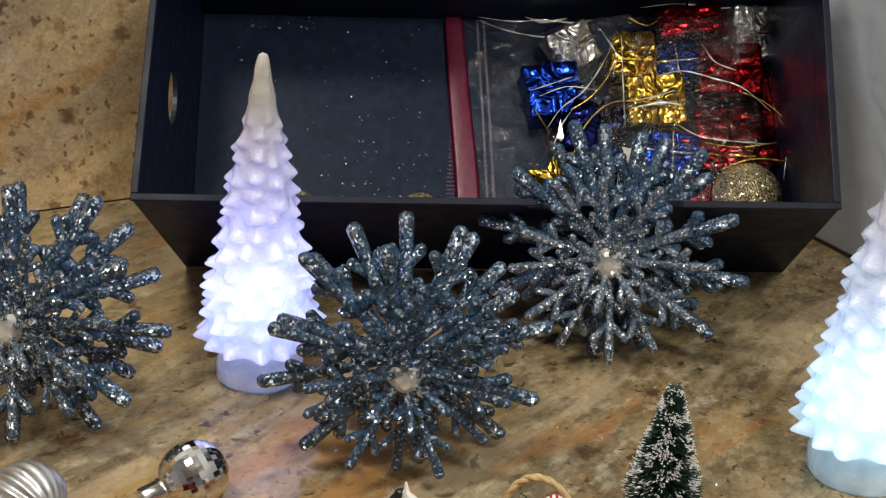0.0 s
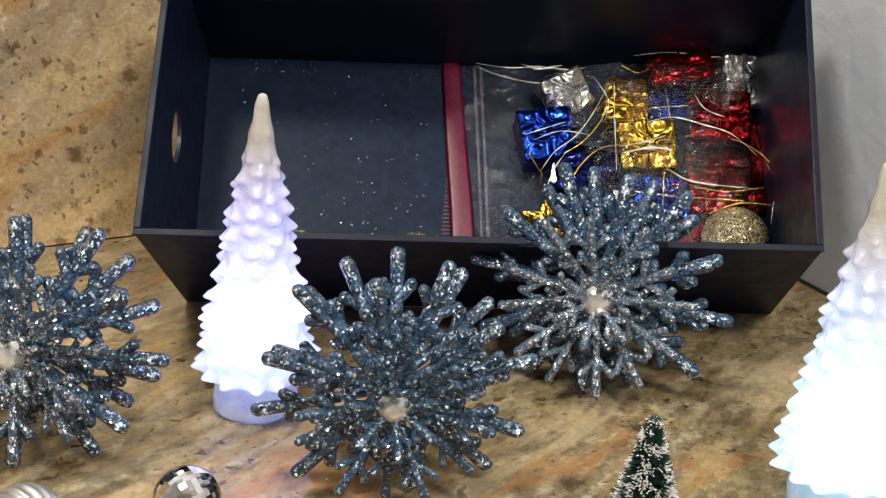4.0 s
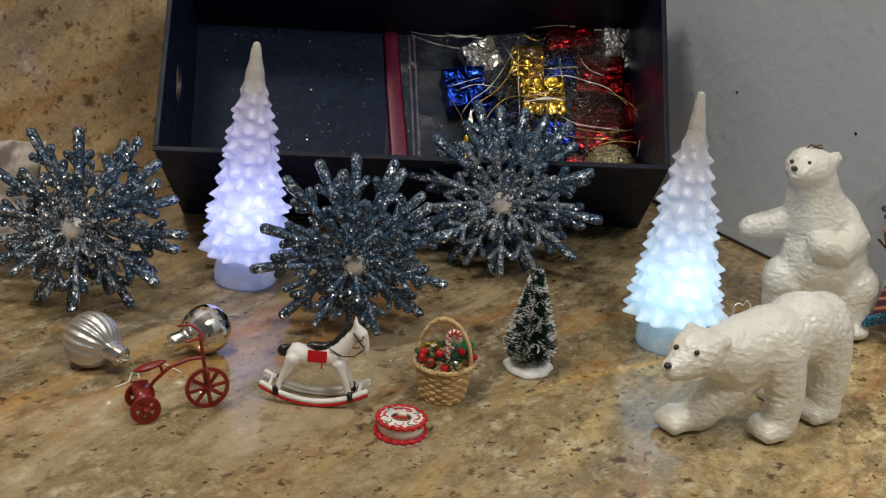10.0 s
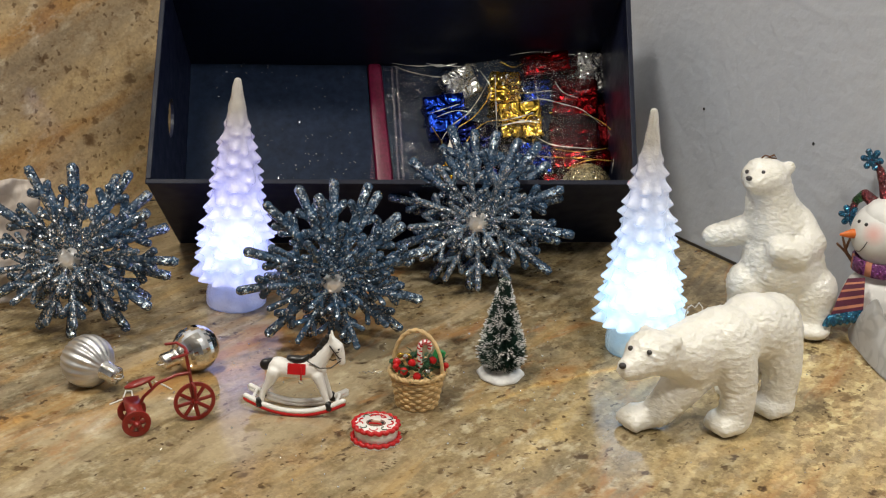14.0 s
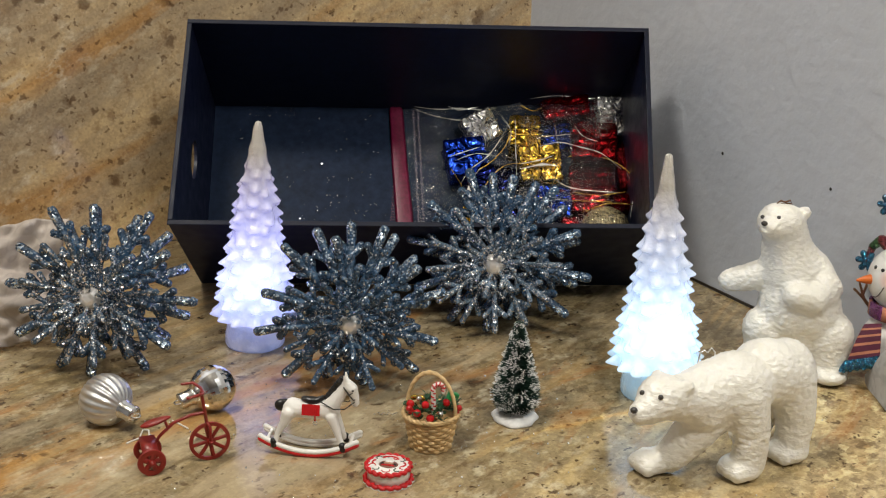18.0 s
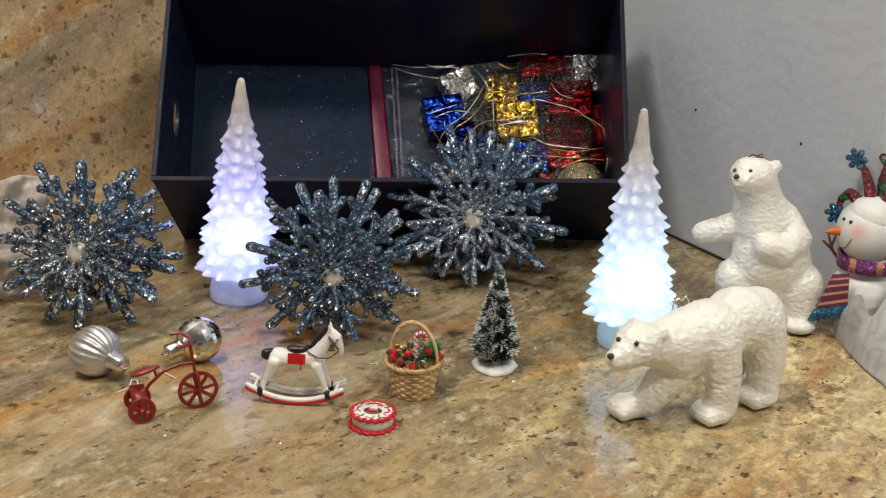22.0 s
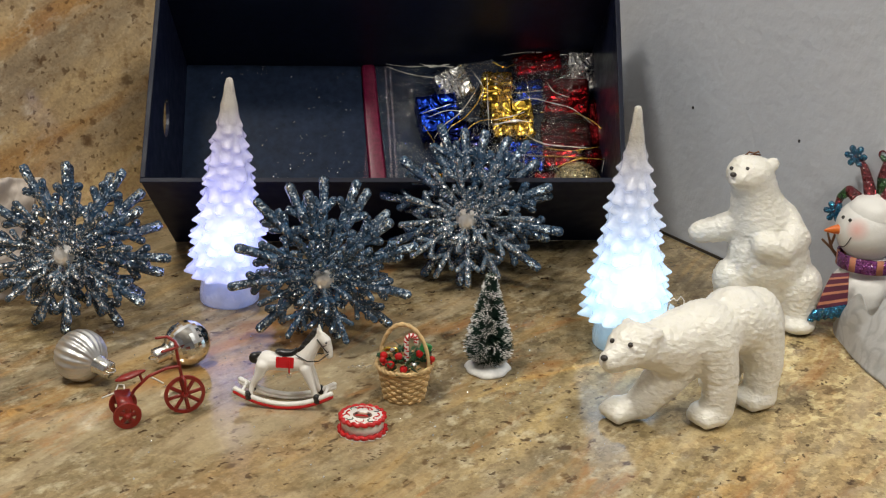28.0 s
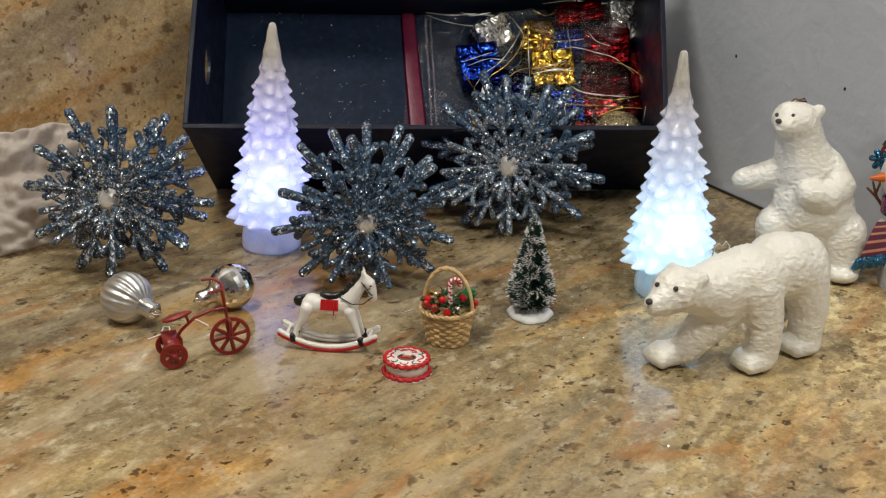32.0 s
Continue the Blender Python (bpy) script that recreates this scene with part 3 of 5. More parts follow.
def bauble(name, m, radius, material, label, group="", cap_material=None, wobble=None, sides=40, loop=True, facets=False):
    """A ball ornament whose cap points along +z of its pose; its centre is the pose's origin."""
    thing = empty(name, m, label, "ornament", group)
    rings = 17 if facets else 24
    prof = [(0 if i in (0, rings) else radius * math.sin(math.pi * i / rings), -radius * math.cos(math.pi * i / rings)) for i in range(rings + 1)]
    part("ball", bm_lathe(prof, sides, wobble=wobble), material, thing, smooth=not facets)
    cap = cap_material or SILVER
    r = radius * 0.38
    part("cap", bm_lathe([(r * 0.98, radius * 0.92), (r, radius * 1.0), (r * 0.86, radius * 1.04), (r * 0.9, radius * 1.50), (r * 0.82, radius * 1.58), (0, radius * 1.60)], 20,
                         wobble=lambda a, z, rr: 0.0003 * math.sin(12 * a)), cap, thing, "small fluted silver cap")
    if loop:
        part("loop", bm_tube(arc((0, 0, radius * 1.62), radius * 0.18, -30, 210, 10), radius * 0.035, 6), cap, thing)
    return thing


bauble("glitter_bauble", in_box(0.3205, 0.0385, 0.018, 60, 0, 10), 0.021, GOLD_GLITTER, "pale gold glitter ball ornament inside the clear bag", "foil ornaments in the bag")
bauble("glitter_bauble", in_box(0.130, 0.030, 0.010, 70, 0, 20), 0.012, GOLD_GLITTER, "small pale gold glitter ball ornament on the box floor", "loose gold baubles")
bauble("glitter_bauble", in_box(0.060, 0.032, 0.008, 70, 0, 20), 0.011, GOLD_GLITTER, "small pale gold glitter ball ornament on the box floor", "loose gold baubles")


def gold_star(m, radius=0.016):
    thing = empty("star_ornament", m, "small gold foil star ornament inside the clear bag", "ornament", "foil ornaments in the bag")
    bm = bmesh.new()
    ring = [bm.verts.new(((radius if k % 2 == 0 else radius * 0.45) * math.cos(math.pi * k / 5), (radius if k % 2 == 0 else radius * 0.45) * math.sin(math.pi * k / 5), 0)) for k in range(10)]
    top, low = bm.verts.new((0, 0, 0.005)), bm.verts.new((0, 0, -0.005))
    for k in range(10):
        bm.faces.new((ring[k], ring[(k + 1) % 10], top))
        bm.faces.new((ring[(k + 1) % 10], ring[k], low))
    part("star", bm, FOILS["gold"], thing, smooth=False)
    part("cord", bm_tube([(0, radius, 0), (0.003, radius * 1.5, 0.004), (-0.002, radius * 2.2, 0.008)], 0.0005, 6), RIBBON_GOLD, thing)


gold_star(in_box(0.2080, 0.0460, 0.020, 28, -6, 15), 0.020)

FILM = clear_material("clear_bag_film")
# pale half-clear stand-in for bright glints on the bag film
FILM_GLINT = plain("film_glint", (0.80, 0.78, 0.74), 0.10, 0.35, 0.05)
FILM_GLINT.node_tree.nodes["Principled BSDF"].inputs["Alpha"].default_value = 0.50
RIB = plain("pale_zip_rib", (0.30, 0.24, 0.32), 0.25)
RIB.node_tree.nodes["Principled BSDF"].inputs["Alpha"].default_value = 0.16
ZIP = plain("magenta_zip_plastic", (0.125, 0.004, 0.032), 0.35, vary=0.25, scale=900)
FRINGE = plain("faint_pink_film_rib", (0.34, 0.13, 0.18), 0.3)
FRINGE.node_tree.nodes["Principled BSDF"].inputs["Alpha"].default_value = 0.20


def zip_bag():
    bag = empty("zip_bag", in_box(0, 0, 0), "clear plastic zip bag with magenta closure, full of ornaments", "plastic bag")
    x0, x1, y0, y1 = 0.154, 0.343, 0.010, 0.163
    bm = bmesh.new()
    nx, ny = 90, 70
    grid = []
    for i in range(nx + 1):
        row = []
        for j in range(ny + 1):
            u, v = i / nx, j / ny
            x, y = x0 + (x1 - x0) * u, y0 + (y1 - y0) * v
            swell = min(1, max(0, (u - 0.22) / 0.2)) * min(1, (1 - u) / 0.05) * min(1, v / 0.08, (1 - v) / 0.07)
            q = Vector((x * 38, y * 38, 3.1))
            fold = noise.noise(q) + 0.9 * abs(noise.noise(q * 2.3)) + 0.5 * abs(noise.noise(q * 5.1))
            z = 0.0015 + swell * (0.0270 + 0.008 * fold) + 0.0012 * (1 - swell) * noise.noise(q * 1.7)
            row.append(bm.verts.new((x + 0.002 * noise.noise(q * 0.7), y + 0.003 * noise.noise(q * 0.6 + Vector((5, 0, 0))), z)))
        grid.append(row)
    for i in range(nx):
        for j in range(ny):
            bm.faces.new((grid[i][j], grid[i + 1][j], grid[i + 1][j + 1], grid[i][j + 1]))
    film = part("film", bm, FILM, bag, "thin wrinkled clear plastic")
    film.visible_shadow = False
    # the closure: a broad magenta band with a fringe of fine ribs, and clear ribs beside it
    band = bm_tube([(0.1600, 0.010, 0.0016), (0.1580, 0.06, 0.003), (0.1548, 0.11, 0.002), (0.1522, 0.162, 0.002)], [0.0076, 0.0072, 0.0066, 0.0060], 8, flat=0.10)
    part("zip_band", band, ZIP, bag, "magenta plastic closure band")
    for k in range(34):
        y = 0.012 + k * 0.0026
        edge = 0.1600 - 0.040 * y - 0.0055
        rib = part("zip_rib", bm_box((edge - 0.0110 * (1 - k / 36), y, 0.0008), (edge, y + 0.0009, 0.0016)), FRINGE, bag, "faint translucent rib", smooth=False)
        rib.visible_shadow = False
    for x in (0.1710, 0.1750):
        rib = part("clear_rib", bm_tube([(x, 0.012, 0.0022), (x - 0.002, 0.09, 0.003), (x - 0.004, 0.163, 0.002)], 0.0011, 6), RIB, bag)
        rib.visible_shadow = False
    def curved(pts):
        """A smooth line through points."""
        fine = []
        for k in range(len(pts) - 1):
            a, b, c, d = pts[max(k - 1, 0)], pts[k], pts[k + 1], pts[min(k + 2, len(pts) - 1)]
            for s in (0.0, 0.25, 0.5, 0.75):
                fine.append(0.5 * ((2 * b) + (c - a) * s + (2 * a - 5 * b + 4 * c - d) * s * s + (3 * b - a - 3 * c + d) * s ** 3))
        return fine + [pts[-1]]

    # film glints put in as pale threads along folds and hem, and small facets
    def fold(points, z, wide, name="crease_glint"):
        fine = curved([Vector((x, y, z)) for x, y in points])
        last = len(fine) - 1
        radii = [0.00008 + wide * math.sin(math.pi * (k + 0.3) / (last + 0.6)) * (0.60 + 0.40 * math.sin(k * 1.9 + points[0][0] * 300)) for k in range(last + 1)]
        ob = part(name, bm_tube(fine, radii, 7, flat=0.5), FILM_GLINT, bag, "pale modelled glint on folded film")
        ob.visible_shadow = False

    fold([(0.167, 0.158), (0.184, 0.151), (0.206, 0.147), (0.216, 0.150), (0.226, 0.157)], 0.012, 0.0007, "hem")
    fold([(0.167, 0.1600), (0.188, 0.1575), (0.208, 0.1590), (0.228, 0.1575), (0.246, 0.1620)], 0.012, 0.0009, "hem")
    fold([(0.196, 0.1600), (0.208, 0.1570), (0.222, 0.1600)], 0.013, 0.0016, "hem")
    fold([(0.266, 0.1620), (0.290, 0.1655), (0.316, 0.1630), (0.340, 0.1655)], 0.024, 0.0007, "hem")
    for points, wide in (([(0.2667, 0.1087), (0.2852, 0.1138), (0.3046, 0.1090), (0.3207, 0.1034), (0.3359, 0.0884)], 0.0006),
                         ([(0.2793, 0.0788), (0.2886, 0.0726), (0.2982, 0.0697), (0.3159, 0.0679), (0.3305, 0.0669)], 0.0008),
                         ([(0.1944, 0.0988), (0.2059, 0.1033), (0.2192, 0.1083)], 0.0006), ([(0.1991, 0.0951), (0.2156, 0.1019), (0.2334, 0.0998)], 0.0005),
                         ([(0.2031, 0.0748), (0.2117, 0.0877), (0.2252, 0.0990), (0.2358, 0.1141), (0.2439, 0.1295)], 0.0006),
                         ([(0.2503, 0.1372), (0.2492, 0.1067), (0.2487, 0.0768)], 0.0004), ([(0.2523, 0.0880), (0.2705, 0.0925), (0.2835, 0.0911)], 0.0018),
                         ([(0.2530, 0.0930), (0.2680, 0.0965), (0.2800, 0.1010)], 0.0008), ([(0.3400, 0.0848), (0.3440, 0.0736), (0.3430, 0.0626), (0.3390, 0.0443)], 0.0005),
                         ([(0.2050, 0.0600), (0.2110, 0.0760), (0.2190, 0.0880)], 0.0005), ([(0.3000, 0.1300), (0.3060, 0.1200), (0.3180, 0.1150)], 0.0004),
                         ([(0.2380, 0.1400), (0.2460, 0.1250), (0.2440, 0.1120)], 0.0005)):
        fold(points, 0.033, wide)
    # thin gold hanging cords looped inside the bag
    for points in ([(0.214, 0.060), (0.222, 0.078), (0.238, 0.092), (0.262, 0.094), (0.282, 0.090)], [(0.242, 0.128), (0.238, 0.112), (0.226, 0.096), (0.214, 0.088)],
                   [(0.290, 0.104), (0.316, 0.102), (0.336, 0.088), (0.345, 0.068), (0.341, 0.044), (0.343, 0.024)], [(0.292, 0.070), (0.312, 0.066), (0.334, 0.068)],
                   [(0.300, 0.052), (0.318, 0.058), (0.338, 0.056)], [(0.252, 0.150), (0.262, 0.146), (0.270, 0.150)]):
        pts = [Vector((x + 0.004, y, 0.030 + 0.003 * math.sin(60 * x))) for x, y in points]
        part("gold_cord", bm_tube(curved(pts), 0.00045, 6), RIBBON_GOLD, bag, "thin gold hanging cord")
    # thin pale plates in place of broader glints
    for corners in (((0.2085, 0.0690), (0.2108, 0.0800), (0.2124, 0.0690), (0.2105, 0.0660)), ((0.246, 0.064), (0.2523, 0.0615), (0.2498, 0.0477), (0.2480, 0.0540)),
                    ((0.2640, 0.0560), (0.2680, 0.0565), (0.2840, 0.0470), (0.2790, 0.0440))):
        glint_facet = part("glint_facet", bm_slab([(x, y, 0.032 + 0.002 * (k % 2)) for k, (x, y) in enumerate(corners)], 0.0003), FILM_GLINT, bag, "pale modelled glint on folded film", smooth=False)
        glint_facet.visible_shadow = False
    return bag


zip_bag()

FLECK = plain("white_glitter_fleck", (0.85, 0.88, 0.9), 0.15, 0.8)


def glitter_dust():
    """Shed glitter on the box floor and on the counter."""
    rng = random.Random(4)
    bm = bmesh.new()
    for k in range(170):
        if k < 18:
            x, y = rng.uniform(0.03, 0.07), rng.uniform(0.155, 0.166)
        elif k < 100:
            x, y = rng.gauss(0.115, 0.022), rng.gauss(0.052, 0.022)
        else:
            x, y = rng.uniform(0.02, 0.15), rng.uniform(0.01, 0.16)
        s = rng.uniform(0.0003, 0.0008)
        m = BOX_POSE @ pose(x, max(0.006, y), CARD + s * 0.9, rng.uniform(0, 90), rng.uniform(0, 90), rng.uniform(0, 90))
        bmesh.ops.create_icosphere(bm, subdivisions=0 + 1, radius=s, matrix=m)
    tagged(part("glitter_dust", bm, FLECK, smooth=False), "scattered flecks of shed silver glitter on the box floor", "glitter", kind="stuff")
    bm = bmesh.new()
    for k in range(340):
        x, y, s = rng.gauss(0.02, 0.12), rng.gauss(0.40, 0.07), 0.00018 + 0.00055 * rng.random() ** 2.2
        bmesh.ops.create_icosphere(bm, subdivisions=1, radius=s, matrix=pose(x, y, s * 0.8, rng.uniform(0, 90), rng.uniform(0, 90), 0))
    tagged(part("counter_glitter", bm, FLECK, smooth=False), "scattered flecks of shed silver glitter on the granite", "glitter", kind="stuff")


glitter_dust()


# ---- light-up trees ----
def scaled_tree(height, skirt, foot, tiers, seed, slim):
    """A candle-like tree of uneven rows of pointed, drooping boughs with a smooth tip."""
    rng = random.Random(seed)
    z0, z1 = 0.022, height * 0.86
    around, rows = 168, 250
    boughs = []
    for tier in range(tiers):
        count = max(4, round(14 - 9 * tier / tiers))
        first = rng.uniform(0, 6.28)
        for k in range(count):
            boughs.append((tier + 0.16 + rng.uniform(-0.30, 0.38) * (tier > 0), first + 6.2832 * (k + rng.uniform(-0.22, 0.22)) / count, 6.2832 / count * rng.uniform(0.40, 0.55), rng.uniform(0.65, 1.25)))
    angles = np.arange(around) * 2 * np.pi / around
    bm = bmesh.new()
    rings = []
    for i in range(rows + 1):
        z = z0 + (height - z0) * i / rows
        t = (z - z0) / (z1 - z0)
        if t < 1:
            level = t * tiers
            r = np.full(around, skirt * 0.82 * (1 - t) ** 0.95 + slim * t)
            swell = np.zeros(around)
            for at, a, wide, size in boughs:
                rise = level - at
                if -0.40 < rise < 1.3:
                    off = np.abs((angles - a + np.pi) % (2 * np.pi) - np.pi) / wide
                    fade = math.exp(-(rise / 0.22) ** 2) if rise < 0 else math.exp(-(rise / 0.42) ** 1.6)
                    swell = np.maximum(swell, size * fade * np.exp(-(off * 1.45) ** 2))
            r = r + (0.0066 - 0.0034 * t) * swell * min(1.0, (1 - t) * 5)
        else:
            s = (z - z1) / (height - z1)
            r = np.full(around, slim * (1 - s) ** 0.8 * (1 + 0.05 * math.sin(9 * s)) + 0.0017 * s)
        ring = []
        for k in range(around):
            c, d = math.cos(angles[k]), math.sin(angles[k])
            rr = float(r[k]) + 0.0012 * noise.noise(Vector((c * 2.6 + seed * 5, d * 2.6, z * 150))) * min(1.0, max(0.25, (1 - t) * 4))
            ring.append(bm.verts.new((rr * c, rr * d, z)))
        rings.append(ring)
    top = bm.verts.new((0, 0, height + 0.0008))
    low = bm.verts.new((0, 0, z0 + 0.002))
    for one, two in zip(rings, rings[1:]):
        for k in range(around):
            j = (k + 1) % around
            bm.faces.new((one[k], one[j], two[j], two[k]))
    for k in range(around):
        j = (k + 1) % around
        bm.faces.new((rings[-1][k], rings[-1][j], top))
        bm.faces.new((rings[0][j], rings[0][k], low))
    base = bm_lathe([(0, 0), (foot * 0.94, 0), (foot, 0.0020), (foot * 1.0, 0.008), (foot * 0.95, 0.0135), (foot * 0.88, 0.018), (foot * 0.86, 0.027)], 48,
                    wobble=lambda a, z, r: 0.0003 * math.sin(5 * a + seed))
    return bm, base


def light_tree(x, y, height, skirt, foot, tiers, seed, slim, lean, wax, label):
    tree = empty("light_up_tree", pose(x, y, 0, 0, lean, 0), label, "light-up tree", "glowing trees")
    body, base = scaled_tree(height, skirt, foot, tiers, seed, slim)
    part("tree_body", body, wax, tree)
    part("base", base, wax, tree, "smooth round translucent foot")
    return tree


WAX_BLUE = wax_material("lavender_lit_wax", (0.50, 0.47, 0.41), (0.34, 0.46, 1.0), (0.40, 0.40, 1.0), (0.0, -0.012, 0.050), 1.45)
WAX_CYAN = wax_material("white_lit_wax", (0.50, 0.47, 0.41), (0.36, 0.74, 1.0), (0.52, 0.60, 1.0), (0.0, -0.016, 0.046), 1.40)
light_tree(-0.0955, 0.534, 0.1592, 0.0318, 0.0208, 13, 1, 0.0062, 1.8, WAX_BLUE, "glowing pale lavender wax tree with a milky tip on the granite")
light_tree(0.1780, 0.4755, 0.1605, 0.0325, 0.0222, 12, 2, 0.0052, -1.1, WAX_CYAN, "glowing white-cyan wax tree with a slender tip on the granite")


# ---- glitter snowflakes ----
def flake_arm(length, thick, branches):
    """One arm along +x with paired side twigs, as rounded rods."""
    bm = bm_tube([(0.004, 0, 0), (length * 0.5, 0, 0.0006), (length, 0, 0)], [thick * 0.8, thick * 0.95, thick * 1.2], 8)
    for at, size, angle in branches:
        for side in (-1, 1):
            c, s = math.cos(radians(angle)), math.sin(radians(angle)) * side
            start = Vector((length * at, 0, 0))
            bm_tube([start, start + Vector((c, s, 0)) * size * 0.5, start + Vector((c, s, 0.04)) * size], [thick * 0.75, thick * 0.85, thick * 1.0], 7, bm)
    for v in bm.verts:
        v.co += noise.noise_vector(v.co * 700) * thick * 0.22
    return bm


def snowflake(m, size, label, front, seed=0):
    """A starburst of layered snowflake arms round a gem that faces +z."""
    flake = empty("glitter_snowflake", m, label, "snowflake ornament", "glitter snowflakes")
    rng = random.Random(seed)
    kinds = []
    forms = ((1.00, 0.046, ((0.44, 0.12, 42), (0.66, 0.16, 38)), FLAKE_BLUE), (0.93, 0.048, ((0.40, 0.13, 42), (0.62, 0.17, 38)), FLAKE_BLUE),
             (0.74, 0.031, ((0.40, 0.12, 46), (0.62, 0.17, 43)), front), (0.40, 0.030, ((0.50, 0.12, 46),), front))
    for length, thick, branches, skin in forms:
        kinds.append(part("arm", flake_arm(size * length, size * thick, [(a, s * size, g) for a, s, g in branches]), skin, flake))
    # (form, how many, first angle, lift towards the gem, place along the axis)
    layers = [(0, 6, 0, -3, -0.01), (1, 6, 30, 5, 0.04), (1, 6, 15, -30, -0.08), (1, 6, 44, -24, -0.05), (2, 6, 12, 17, 0.12), (2, 6, 42, 27, 0.17), (3, 6, 25, 40, 0.21)]
    used = set()
    for kind, count, start, lift, z in layers:
        for i in range(count):
            turn = pose(0, 0, z * size, 0, 0, start + 360 / count * i + rng.uniform(-3, 3)) @ pose(0, 0, 0, rng.uniform(-10, 10), -lift + rng.uniform(-4, 4), 0)
            # arms that reach the counter end on it
            hub, way = m @ turn.translation, (m.to_3x3() @ turn.to_3x3() @ Vector((1, 0, 0)))
            reach = size * forms[kind][0] * 1.05
            shrink = min(1.0, max(0.45, (hub.z - 0.003) / (-way.z * reach))) if way.z < -0.01 else 1.0
            turn = turn @ Matrix.Diagonal((shrink, 1, 1, 1))
            if kind not in used:
                used.add(kind)
                kinds[kind].matrix_basis = turn
            else:
                shared("arm", kinds[kind].data, flake, turn)
    part("hub", bm_tube([(0, 0, -size * 0.10), (0, 0, size * 0.18)], [size * 0.10, size * 0.07], 10), FLAKE_BLUE, flake)
    r = size * 0.12
    gem = bm_lathe([(0, size * 0.345), (r * 0.30, size * 0.343), (r * 0.60, size * 0.327), (r * 0.85, size * 0.298), (r * 0.99, size * 0.262), (r, size * 0.235), (r * 0.7, size * 0.19)], 12)
    part("gem", gem, JEWEL, flake, "round faceted clear gem", smooth=False)
    return flake


snowflake(look((-0.1866, 0.4756, 0.0540), (-0.117, 1.4556, -0.116), 0), 0.0615, "steel blue glitter snowflake with a clear gem, standing upright", FLAKE_PALE, 1)
snowflake(look((-0.0212, 0.4632, 0.0515), (-0.111, 1.443, 0.1515), 12), 0.0600, "steel blue glitter snowflake beside the glowing lavender tree", FLAKE_BLUE, 2)
snowflake(look((0.0741, 0.5775, 0.0543), (0.230, 1.5615, -0.033), -6), 0.0660, "steel blue glitter snowflake in front of the navy box", FLAKE_LIT_SILVER, 3)


# ---- small ornaments on the counter ----
MATT_SILVER = plain("satin_silver", (0.62, 0.61, 0.60), 0.34, 0.85, 0.06)
MIRROR_SILVER = plain("mirror_silver", (0.75, 0.73, 0.70), 0.06, 1.0, 0.04, relief=0.0)
BURGUNDY = plain("burgundy_enamel", (0.22, 0.011, 0.007), 0.35, vary=0.2, coat=0.2)
TOY_WHITE = plain("white_gloss_paint", (0.80, 0.78, 0.74), 0.32, vary=0.05)
TOY_RED = plain("red_gloss_paint", (0.50, 0.012, 0.014), 0.28, vary=0.12)
TOY_BLACK = plain("black_gloss_paint", (0.012, 0.011, 0.011), 0.3)
WICKER = plain("straw_wicker", (0.62, 0.43, 0.21), 0.55, vary=0.3, scale=500)
WICKER_DARK = plain("straw_wicker_shade", (0.55, 0.36, 0.16), 0.55, vary=0.3, scale=500)
HOLLY = plain("dark_green_plastic_leaf", (0.015, 0.07, 0.025), 0.4, vary=0.3)
BERRY = plain("red_berry_lacquer", (0.50, 0.01, 0.012), 0.15)
NEEDLE = plain("dark_green_bristle", (0.010, 0.038, 0.026), 0.6, vary=0.3)
SNOW = plain("white_flock", (0.80, 0.80, 0.79), 0.75, scale=900, relief=0.0006)

bauble("fluted_bauble", pose(-0.1616, 0.3973, 0.0158, 98, 0, 58), 0.0155, MATT_SILVER, "satin silver ball ornament with fluted sides on granite", "small silver baubles",
       wobble=lambda a, z, r: 0.0006 * (r / 0.0155) * math.sin(20 * a + 60 * z), sides=120)
bauble("mirror_bauble", pose(-0.1025, 0.4228, 0.0146, 100, 0, -52), 0.0144, MIRROR_SILVER, "mirror silver ball ornament with fine facets beside the toy tricycle", "small silver baubles", sides=38, facets=True)


